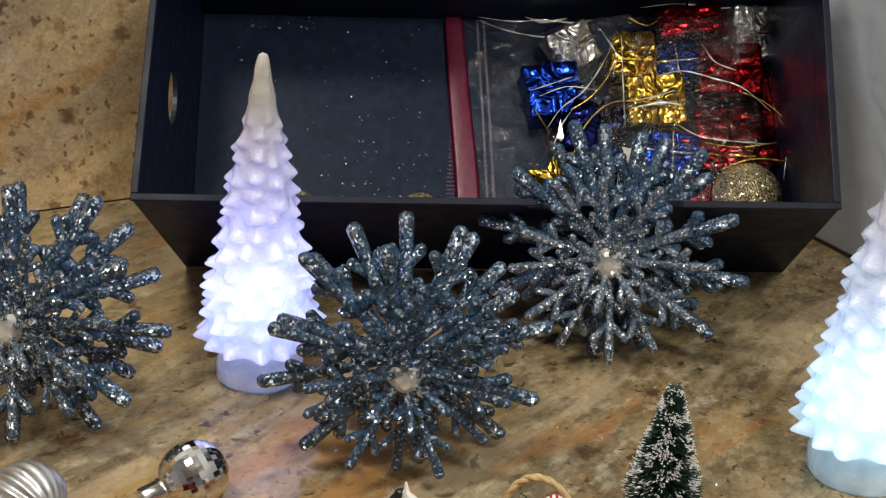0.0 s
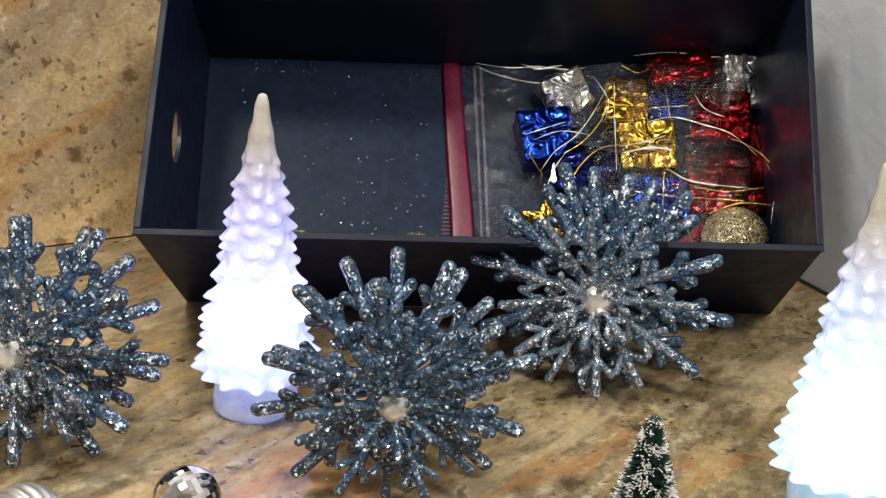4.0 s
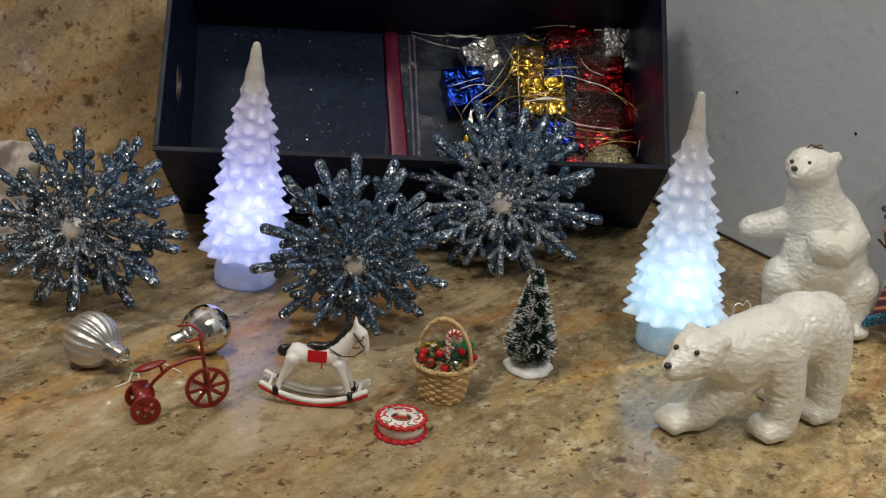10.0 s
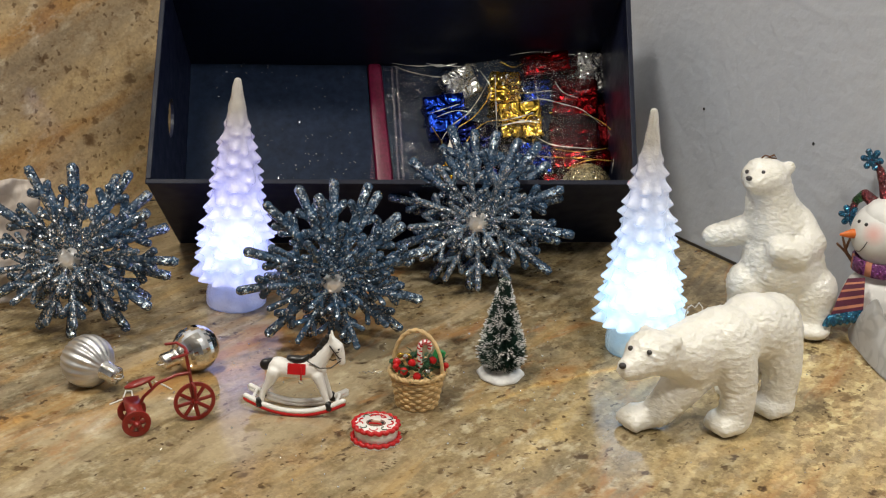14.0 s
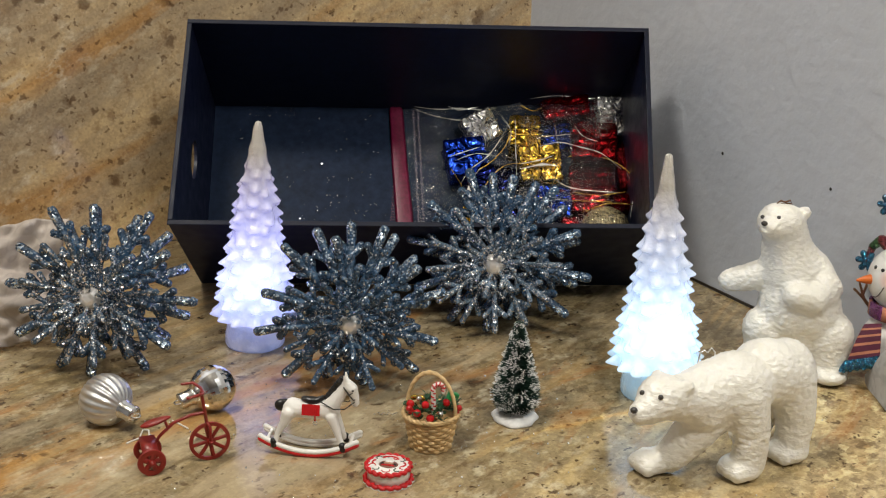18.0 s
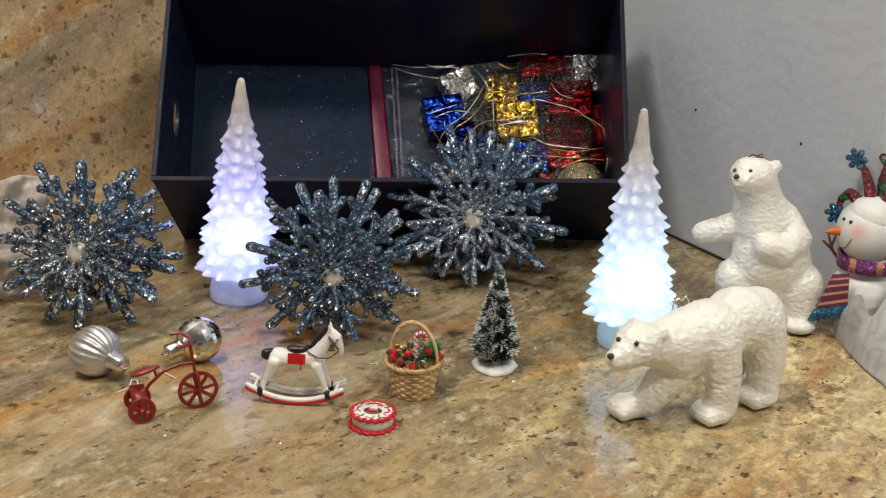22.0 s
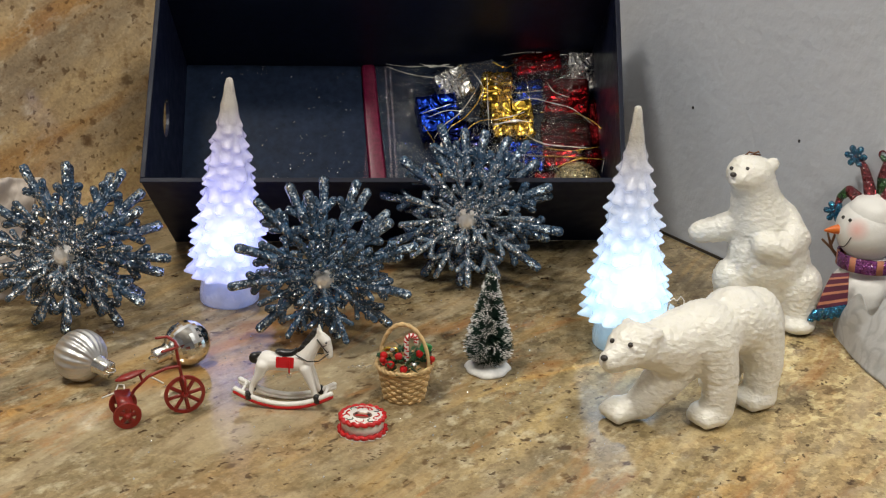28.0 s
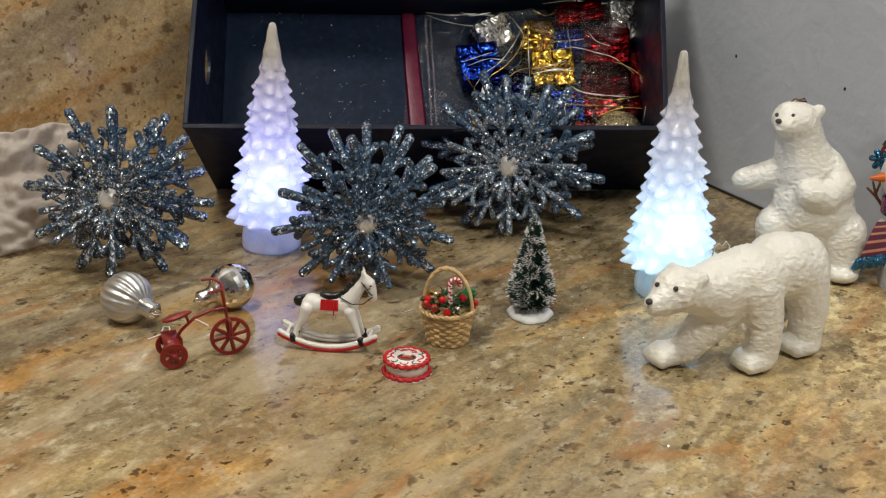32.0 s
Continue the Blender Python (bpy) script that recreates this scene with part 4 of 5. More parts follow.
def tricycle():
    """A penny-farthing style tricycle; its front points along +x."""
    trike = empty("toy_tricycle", Matrix.Translation((-0.0906, 0.3563, 0)) @ pose(0, 0, 0, 0, 0, 22), "small burgundy metal tricycle ornament with spoked wheels", "toy tricycle")

    def wheel(x, y, r, spokes, wide, broad):
        """A flat cast wheel: a square-edged rim, a hub and flat spokes."""
        c = Vector((x, y, r + wide))
        rim = bmesh.new()
        rows = []
        for k in range(36):
            a = 2 * math.pi * k / 36
            rows.append([rim.verts.new(c + Vector((q * math.cos(a), d, q * math.sin(a)))) for q, d in ((r - wide, -0.0008), (r + wide * 0.8, -0.0008), (r + wide, 0), (r + wide * 0.8, 0.0008), (r - wide, 0.0008))])
        for k in range(36):
            for j in range(5):
                rim.faces.new((rows[k][j], rows[k][(j + 1) % 5], rows[(k + 1) % 36][(j + 1) % 5], rows[(k + 1) % 36][j]))
        bmesh.ops.recalc_face_normals(rim, faces=rim.faces)
        hub = part("wheel", rim, BURGUNDY, trike, smooth=False)
        part("hub", bm_tube([c - Vector((0, 0.0014, 0)), c + Vector((0, 0.0014, 0))], 0.0020, 12), BURGUNDY, hub)
        for k in range(spokes):
            a = 2 * math.pi * k / spokes + 0.2
            part("spoke", bm_tube([c, c + Vector((r * math.cos(a), 0, r * math.sin(a)))], [broad * 0.5, broad * 0.5], 8, flat=2.0), BURGUNDY, hub)
        return c

    front = wheel(0, 0, 0.0108, 8, 0.0011, 0.0012)
    left = wheel(-0.034, 0.0075, 0.0064, 5, 0.0016, 0.0016)
    right = wheel(-0.034, -0.0095, 0.0064, 5, 0.0016, 0.0016)
    part("axle", bm_tube([left, right], 0.0009, 6), BURGUNDY, trike)
    part("fork", bm_tube([(0, 0.003, 0.011), (0, 0.003, 0.0215), (-0.0015, 0, 0.024), (-0.004, 0, 0.043)], 0.0010, 8), BURGUNDY, trike)
    part("fork", bm_tube([(0, -0.003, 0.011), (0, -0.003, 0.0215), (-0.0015, 0, 0.024)], 0.0009, 8), BURGUNDY, trike)
    part("frame", bm_tube([(-0.002, 0, 0.030), (-0.010, 0, 0.0295), (-0.020, 0, 0.026), (-0.028, 0, 0.019), (-0.033, 0, 0.0105)], 0.0010, 8), BURGUNDY, trike)
    part("handlebar", bm_tube([(-0.013, 0.010, 0.0445), (-0.007, 0.009, 0.0450), (-0.0035, 0.004, 0.0435), (-0.0035, -0.004, 0.0435), (-0.007, -0.009, 0.0450), (-0.013, -0.010, 0.0445)], 0.0009, 8), BURGUNDY, trike)
    seat = bm_ball((-0.0298, 0, 0.0280), (0.0090, 0.0031, 0.0017), turn=pose(0, 0, 0, 0, -14, 0))
    for v in seat.verts:
        v.co.y *= 0.55 + 0.6 * (1 if v.co.x < -0.031 else max(0.0, (-0.0215 - v.co.x) / 0.0095))
    part("saddle", seat, BURGUNDY, trike)
    part("saddle_post", bm_tube([(-0.0235, 0, 0.0240), (-0.0250, 0, 0.0285)], 0.0009, 6), BURGUNDY, trike)
    part("pedal", bm_box((-0.001, 0.003, 0.0095), (0.001, 0.006, 0.0105), 0.0003), BURGUNDY, trike)
    part("pedal", bm_box((-0.001, -0.006, 0.0125), (0.001, -0.003, 0.0135), 0.0003), BURGUNDY, trike)
    part("step_plate", bm_slab([(-0.0388, -0.0085, 0.0138), (-0.0300, -0.0085, 0.0138), (-0.0300, 0.0065, 0.0165), (-0.0388, 0.0065, 0.0165)], 0.0014), BURGUNDY, trike)
    return trike


tricycle()


def rocking_horse():
    """Faces +x."""
    horse = empty("rocking_horse", Matrix.Translation((-0.0348, 0.3712, 0)) @ pose(0, 0, 0, 0, 0, -4) @ Matrix.Diagonal((0.97, 1, 0.90, 1)), "white painted rocking horse ornament on red-edged rockers", "rocking horse")
    bm = bmesh.new()
    bm_tube([(-0.0085, 0, 0.0305), (0.0, 0, 0.0296), (0.0105, 0, 0.0308)], [0.0060, 0.0054, 0.0060], 14, bm)
    bm_ball((-0.0105, 0, 0.0305), (0.0066, 0.0060, 0.0066), bm)
    bm_ball((0.0125, 0, 0.0300), (0.0056, 0.0056, 0.0072), bm)
    bm_tube([(0.0115, 0, 0.0325), (0.0150, 0, 0.0385), (0.0185, 0, 0.0440), (0.0215, 0, 0.0485)], [0.0060, 0.0048, 0.0039, 0.0034], 12, bm)
    bm_tube([(0.0215, 0, 0.0495), (0.0245, 0, 0.0465), (0.0262, 0, 0.0415), (0.0270, 0, 0.0365)], [0.0036, 0.0039, 0.0030, 0.0025], 12, bm)
    for side in (-1, 1):
        bm_tube([(0.0212, side * 0.0020, 0.0515), (0.0206, side * 0.0027, 0.0562)], [0.0016, 0.0007], 6, bm)
        y = side * 0.0038
        bm_tube([(0.0130, y, 0.0280), (0.0165, y * 1.2, 0.0190), (0.0188, y * 1.3, 0.0120), (0.0205, y * 1.66, 0.0070)], [0.0037, 0.0025, 0.0018, 0.0016], 10, bm)
        bm_tube([(-0.0125, y, 0.0290), (-0.0152, y * 1.15, 0.0215), (-0.0188, y * 1.25, 0.0150), (-0.0205, y * 1.66, 0.0070)], [0.0044, 0.0030, 0.0019, 0.0016], 10, bm)
    part("horse_body", melt(bm, 0.0006, 5), TOY_WHITE, horse)
    for side in (-1, 1):
        y = side * 0.0066
        curve = [(0.0290 * s, y, 0.0014 + 0.0092 * s * s) for s in [k / 12 - 1 for k in range(25)]]
        part("rocker", bm_tube([(x, yy, z + 0.0021) for x, yy, z in curve], 0.0016, 10, flat=1.05), TOY_WHITE, horse)
        if side < 0:
            part("rocker_edge", bm_tube(curve, 0.0017, 10, flat=0.95), TOY_RED, horse, "red painted running edge")
        else:
            part("rocker_edge", bm_tube(curve, 0.0016, 10, flat=0.95), TOY_WHITE, horse)
        for x, z in ((0.0208, 0.0083), (-0.0208, 0.0083)):
            part("hoof", bm_tube([(x, y, z - 0.0012), (x - 0.0006, y, z + 0.0016)], [0.0024, 0.0020], 10), TOY_BLACK, horse, "black painted hoof")
    for x in (-0.025, 0.025):
        z = 0.0038 + 0.0092 * (x / 0.029) ** 2
        part("crossbar", bm_tube([(x, -0.0066, z), (x, 0.0066, z)], 0.0010, 8), TOY_WHITE, horse)
    for side in (-1, 1):
        y = side * 0.0066
        part("saddle_cloth", bm_slab([(-0.0040, y * 0.98, 0.0292), (0.0066, y * 0.98, 0.0292), (0.0066, y * 0.74, 0.0358), (-0.0040, y * 0.74, 0.0358)], 0.0012), TOY_RED, horse, "red saddle cloth", smooth=False)
        part("stirrup_strap", bm_tube([(0.0040, y * 1.02, 0.0345), (0.0042, y * 1.14, 0.0280), (0.0042, y * 1.14, 0.0262)], 0.0005, 6), TOY_RED, horse)
        part("stirrup", bm_tube(arc((0.0042, y * 1.14, 0.0246), 0.0013, 0, 330, 10), 0.00035, 6, closed=True), SILVER, horse, "small silver ring stirrup")
    seat = bm_tube([(-0.0040, 0, 0.0372), (0.0, 0, 0.0362), (0.0045, 0, 0.0366), (0.0068, 0, 0.0385), (0.0074, 0, 0.0402)], [0.0020, 0.0030, 0.0026, 0.0017, 0.0008], 10, bm_ball((-0.0036, 0, 0.0376), (0.0014, 0.0030, 0.0012)))
    part("saddle", melt(seat, 0.0006, 3), TOY_BLACK, horse, "black saddle with a raised pommel")
    part("tail", melt(bm_ball((-0.0182, 0, 0.0318), (0.0036, 0.0030, 0.0040), bm_ball((-0.0152, 0, 0.0342), (0.003, 0.0022, 0.0022))), 0.0006, 3), TOY_BLACK, horse, "short rounded black tail")
    mane = bmesh.new()
    for k in range(7):
        s = k / 6
        bm_ball((0.0098 + 0.0092 * s, -0.0006 * (k % 2), 0.0392 + 0.0138 * s), (0.0023, 0.0021, 0.0020), mane, u=10, v=8)
    part("mane", melt(mane, 0.0005, 2), TOY_BLACK, horse, "scalloped black mane")
    for side in (-1, 1):
        y = side
        for pts in ([(0.0205, y * 0.0040, 0.0490), (0.0238, y * 0.0042, 0.0440), (0.0262, y * 0.0032, 0.0400)], [(0.0238, y * 0.0042, 0.0442), (0.0272, y * 0.0022, 0.0452)],
                    [(0.0268, y * 0.0028, 0.0385), (0.0215, y * 0.0052, 0.0345), (0.0150, y * 0.0066, 0.0345), (0.0075, y * 0.0045, 0.0378)], [(0.0262, y * 0.0032, 0.0400), (0.0284, y * 0.0012, 0.0402)]):
            part("rein", bm_tube(pts, 0.00038, 6), TOY_BLACK, horse)
        part("eye", bm_ball((0.0258, y * 0.0034, 0.0465), 0.0007), TOY_BLACK, horse)
    return horse


rocking_horse()


def basket():
    thing = empty("gift_basket", Matrix.Translation((0.0345, 0.3855, 0)) @ pose(0, 0, 0, 0, 0, 12), "small straw basket of holly, berries and a candy cane", "basket")
    rows, stakes = 10, 24
    height, low, high = 0.0215, 0.0118, 0.0158
    part("lining", bm_lathe([(0, 0.0006), (low - 0.0012, 0.0006), (high - 0.0014, height - 0.001), (0, height - 0.003)], 24), WICKER_DARK, thing)
    for k in range(rows):
        z = 0.0012 + (height - 0.002) * k / (rows - 1)
        r = low + (high - low) * z / height
        pts = []
        for i in range(stakes * 4):
            a = 2 * math.pi * i / (stakes * 4)
            rr = r + 0.00045 * math.sin(a * stakes / 2 + math.pi * k)
            pts.append((rr * math.cos(a), rr * math.sin(a), z))
        part("weaver", bm_tube(pts, 0.00062, 6, closed=True, flat=1.9), WICKER if k % 2 else WICKER_DARK, thing)
    for i in range(stakes):
        a = 2 * math.pi * i / stakes
        part("stake", bm_tube([((low) * math.cos(a), (low) * math.sin(a), 0.0008), (high * math.cos(a), high * math.sin(a), height)], 0.0006, 6), WICKER_DARK, thing)
    for k in range(2):
        pts = [((high + 0.0004 + 0.0007 * math.sin(14 * a + k * math.pi)) * math.cos(a), (high + 0.0004) * math.sin(a), height + 0.0007 * math.cos(14 * a + k * math.pi)) for a in (2 * math.pi * i / 90 for i in range(90))]
        part("rim", bm_tube(pts, 0.0010, 6, closed=True), WICKER, thing, "braided straw rim")
    for k in range(2):
        pts = []
        for i in range(41):
            a = radians(-4 + 188 * i / 40)
            pts.append((0.0128 * math.cos(a), -0.0088 * math.cos(a) + 0.0006 * math.sin(i * 0.9 + k * math.pi), height + 0.001 + 0.0240 * math.sin(a) + 0.0005 * math.cos(i * 0.9 + k * math.pi)))
        part("handle", bm_tube(pts, 0.0011, 6), WICKER, thing, "twisted straw handle")
    rng = random.Random(6)
    for k in range(84):
        a, r = rng.uniform(0, 6.28), rng.uniform(0.003, 0.0150)
        size = rng.uniform(0.004, 0.0068)
        leaf = bmesh.new()
        outline = [(0, 0), (0.3, 0.26), (0.42, 0.14), (0.6, 0.3), (0.72, 0.14), (1, 0), (0.72, -0.14), (0.6, -0.3), (0.42, -0.14), (0.3, -0.26)]
        ring = [leaf.verts.new((x * size, y * size, 0.12 * size * (1 - abs(2 * x - 1)))) for x, y in outline]
        under = [leaf.verts.new(v.co - Vector((0, 0, 0.0003))) for v in ring]
        leaf.faces.new(ring)
        leaf.faces.new(under[::-1])
        for i in range(10):
            leaf.faces.new((ring[i], under[i], under[(i + 1) % 10], ring[(i + 1) % 10]))
        ob = part("leaf", leaf, HOLLY, thing, smooth=False)
        ob.matrix_basis = pose(r * math.cos(a), r * math.sin(a), height + rng.uniform(-0.001, 0.006), rng.uniform(-50, 50), rng.uniform(-60, 10), math.degrees(a) + rng.uniform(-70, 70))
    berry = None
    for x, y, z in ((-0.010, -0.010, 0.026), (-0.003, -0.0135, 0.0240), (-0.005, -0.008, 0.0300), (0.008, -0.004, 0.0290), (-0.013, -0.003, 0.0290)):
        if berry is None:
            berry = part("berry", bm_ball((0, 0, 0), 0.0024, u=12, v=8), BERRY, thing, "glossy red berry")
            berry.matrix_basis = pose(x, y, z)
        else:
            shared("berry", berry.data, thing, pose(x, y, z))
    part("silver_bead", bm_ball((0.0035, -0.0115, 0.0255), 0.0021), MIRROR_SILVER, thing)
    part("silver_bead", bm_ball((-0.008, -0.003, 0.0320), 0.0017), MIRROR_SILVER, thing)
    for x, y, z, t in ((-0.0135, -0.006, 0.0265, 50), (0.0145, -0.006, 0.0250, -55)):
        bow = bm_ball((0.0022, 0, 0), (0.0026, 0.0012, 0.0017), bm_ball((-0.0022, 0, 0), (0.0026, 0.0012, 0.0017)))
        ob = part("bow", bow, TOY_RED, thing, "red ribbon bow")
        ob.matrix_basis = pose(x, y, z, 30, t, t) @ Matrix.Diagonal((0.85, 1.3, 1.15, 1))
    for side in (-1, 1):
        loop = part("gold_bow", bm_ball((side * 0.0022, 0, 0), (0.0026, 0.0013, 0.0019)), RIBBON_GOLD, thing, "gold ribbon bow")
        loop.matrix_basis = pose(-0.0080, 0.001, 0.0315, 20, side * 18, -20)
    ob = part("gift_box", bm_box((-0.003, -0.002, -0.0025), (0.003, 0.002, 0.0025), 0.0004), plain("green_wrap", (0.02, 0.22, 0.06), 0.35), thing, "tiny green wrapped box", smooth=False)
    ob.matrix_basis = pose(0.0135, 0.004, 0.029, 0, 20, 10)
    # candy cane: white rod, with red turns laid round it
    path = [Vector((0.0005 - 0.0001 * k, -0.006, 0.018 + 0.0026 * k)) for k in range(9)] + [Vector((-0.0003 + 0.0030 - 0.0030 * math.cos(a), -0.006, 0.0390 + 0.0030 * math.sin(a))) for a in [k * math.pi / 8 for k in range(1, 9)]] + [Vector((0.0057, -0.006, 0.0368))]
    cane = part("candy_cane", bm_tube(path, 0.00135, 10), TOY_WHITE, thing, "red and white striped candy cane")
    total = len(path) - 1
    for k in range(11):
        pts = []
        for i in range(7):
            s = min(total - 0.001, (k * 1.55 + i * 0.17))
            p, q = path[int(s)], path[int(s) + 1]
            ahead = (q - p).normalized()
            side = ahead.cross(Vector((0, 1, 0))).normalized()
            a = i * math.pi / 3
            pts.append(p.lerp(q, s - int(s)) + 0.00118 * (math.cos(a) * Vector((0, -1, 0)) + math.sin(a) * side))
        part("stripe", bm_tube(pts, 0.00062, 5), TOY_RED, cane)
    return thing


basket()


def cake_box():
    """A small round scalloped tin with red rims and a red drawing on its lid."""
    tin = empty("cake_ornament", Matrix.Translation((0.0128, 0.3405, 0)) @ pose(0, 0, 0, 0, 0, -8), "tiny white cake ornament with red piped rims", "ornament")
    r = 0.0120
    part("side", bm_lathe([(0, 0.0004), (r, 0.0004), (r, 0.0092), (r - 0.0006, 0.0100), (0, 0.0100)], 48), TOY_WHITE, tin)
    scallop = 18
    for z, rr, name in ((0.0016, r + 0.0008, "lower_piping"), (0.0092, r + 0.0002, "upper_piping")):
        pts = [((rr + 0.0005 * math.sin(scallop * a)) * math.cos(a), (rr + 0.0005 * math.sin(scallop * a)) * math.sin(a), z + 0.0004 * math.cos(scallop * a)) for a in (2 * math.pi * i / 144 for i in range(144))]
        part(name, bm_tube(pts, 0.0013, 8, closed=True), TOY_RED, tin, "scalloped red piping")
    part("doily", bm_lathe([(0, 0.0001), (r + 0.0020, 0.0001), (r + 0.0020, 0.0004), (0, 0.00045)], 54, wobble=lambda a, z, q: 0.0006 * math.sin(18 * a) if q > 0.01 else 0), TOY_WHITE, tin, "thin white scalloped doily")
    part("picture", bm_ball((0, -0.0004, 0.0100), (0.0056, 0.0046, 0.0006)), plain("brown_paint", (0.20, 0.085, 0.055), 0.4), tin, "small round brown and red picture")
    part("picture_band", bm_ball((0, 0.0022, 0.0102), (0.0026, 0.0014, 0.0007)), TOY_WHITE, tin)
    part("picture_band", bm_ball((0, 0.0004, 0.0103), (0.0030, 0.0010, 0.0006)), plain("tan_paint", (0.45, 0.26, 0.17), 0.4), tin)
    part("picture_band", bm_box((-0.0036, -0.0030, 0.0101), (0.0036, -0.0018, 0.0109), 0.0002), TOY_RED, tin, smooth=False)
    for side in (-1, 1):
        part("picture_band", bm_ball((side * 0.0036, -0.0006, 0.0102), (0.0011, 0.0018, 0.0007)), TOY_BLACK, tin)
    for side in (-1, 1):
        part("icing_curl", bm_tube(arc((side * 0.0068, 0.0008, 0.0101), 0.0026, 60 if side > 0 else 120, -60 if side > 0 else 240, 10, "z"), 0.0005, 6), TOY_RED, tin)
    part("icing_curl", bm_tube(arc((0, 0.0040, 0.0101), 0.0050, 30, 150, 10, "z"), 0.0005, 6), TOY_RED, tin)
    for x, y, r_, start, paint in ((-0.0085, -0.0030, 0.0016, 0, TOY_RED), (0.0085, -0.0030, 0.0016, 90, TOY_RED), (-0.0060, -0.0062, 0.0018, 200, HOLLY), (0.0060, -0.0062, 0.0018, 120, HOLLY),
                                   (-0.0065, 0.0062, 0.0017, 30, HOLLY), (0.0065, 0.0062, 0.0017, 250, TOY_BLACK), (0, -0.0078, 0.0022, 190, TOY_RED), (-0.0030, 0.0072, 0.0015, 10, TOY_BLACK), (0.0030, 0.0074, 0.0015, 100, TOY_RED)):
        part("icing_curl", bm_tube(arc((x, y, 0.0101), r_, start, start + 200, 8, "z"), 0.00035, 5), paint, tin)
    return tin


cake_box()


def bristle_tree():
    tree = empty("bristle_tree", pose(0.0855, 0.4265, 0), "snow-tipped dark green bristle tree on a white base", "bristle tree")
    part("base", bm_lathe([(0, 0), (0.0135, 0), (0.0145, 0.0010), (0.0125, 0.0034), (0.006, 0.0052), (0, 0.0058)], 30, wobble=lambda a, z, r: 0.0008 * math.sin(3 * a) + 0.0005 * math.sin(7 * a + 1)), SNOW, tree, "snowy white plastic base")
    part("stem", bm_tube([(0, 0, 0.004), (0, 0, 0.064)], [0.0010, 0.0005], 6), TOY_BLACK, tree)
    rng = random.Random(9)
    green, tips = bmesh.new(), bmesh.new()
    for k in range(7600):
        t = rng.random() ** 1.25
        z = 0.006 + 0.058 * t
        reach = (0.0150 * (1 - t) ** 0.90 + 0.0026) * min(1.0, 0.62 + (z - 0.006) / 0.016) * rng.uniform(0.74, 1.05)
        a = rng.uniform(0, 6.283)
        way = Vector((math.cos(a), math.sin(a), rng.uniform(0.0, 0.35)))
        start = Vector((0, 0, z))
        end = start + way * reach
        side = Vector((-math.sin(a), math.cos(a), 0)) * 0.00022
        lift = Vector((0, 0, 0.00022))
        for bm, p, q in ((green, start, end), (tips, start.lerp(end, rng.uniform(0.87, 0.94)), end + way * 0.0003)) if noise.noise(end * 220) + rng.uniform(-0.3, 0.3) > 0.10 else ((green, start, end),):
            w = 1.0 if bm is green else 1.5
            vs = [bm.verts.new(p + side * w), bm.verts.new(p - side * w), bm.verts.new(p + lift * w), bm.verts.new(q + side * w * 0.8), bm.verts.new(q - side * w * 0.8), bm.verts.new(q + lift * w * 0.8)]
            for f in ((0, 1, 4, 3), (1, 2, 5, 4), (2, 0, 3, 5), (3, 4, 5)):
                bm.faces.new([vs[i] for i in f])
    part("bristles", green, NEEDLE, tree, "dark green bristles", smooth=False)["kind"] = "stuff"
    part("snow_flock", tips, SNOW, tree, "white flocked bristle tips", smooth=False)["kind"] = "stuff"
    return tree


bristle_tree()

# ---- polar bears ----
def fur_material(name):
    n = Nodes(name)
    where = n.place((1, 1, 1.8))
    tone = n.ramp(n.noise(n.place(), 60.0, 4), (0.3, (0.80, 0.775, 0.70)), (0.7, (0.88, 0.86, 0.80)))
    fur = n.bump(n.noise(where, 300.0, 1, 0.5, 0.3), 0.42, 0.0017)
    return n.finish(Base_Color=tone, Roughness=0.33, Coat_Weight=0.25, Coat_Roughness=0.18, Normal=fur, Coat_Normal=fur,
                    Subsurface_Weight=0.15, Subsurface_Radius=(0.004, 0.004, 0.003), Subsurface_Scale=0.3)


BEAR_WHITE = fur_material("glazed_white_fur")
BEAR_NOSE = plain("dark_grey_paint", (0.045, 0.040, 0.038), 0.35)


def figure(name, lumps, voxel, marks, label, category, soften=38, relief=0.0008):
    """A one-piece glazed figure: blended lumps with carved fur and painted marks."""
    bm = melt(lumps, voxel, soften)
    bm.normal_update()
    for v in bm.verts:
        q = Vector((v.co.x * 340, v.co.y * 340, v.co.z * 430))
        q += noise.noise_vector(v.co * 90) * 0.5
        v.co += v.normal * relief * min(1.0, 0.25 + v.co.z / 0.02) * (0.75 * noise.noise(q) - 0.35 * abs(noise.noise(q * 1.7)))
    for centre, radii in marks:
        before = len(bm.faces)
        bm_ball(centre, radii, bm, u=10, v=8)
        bm.faces.ensure_lookup_table()
        for face in bm.faces[before:]:
            face.material_index = 1
    return tagged(part(name, bm, [BEAR_WHITE, BEAR_NOSE]), label, category, "polar bear figures")


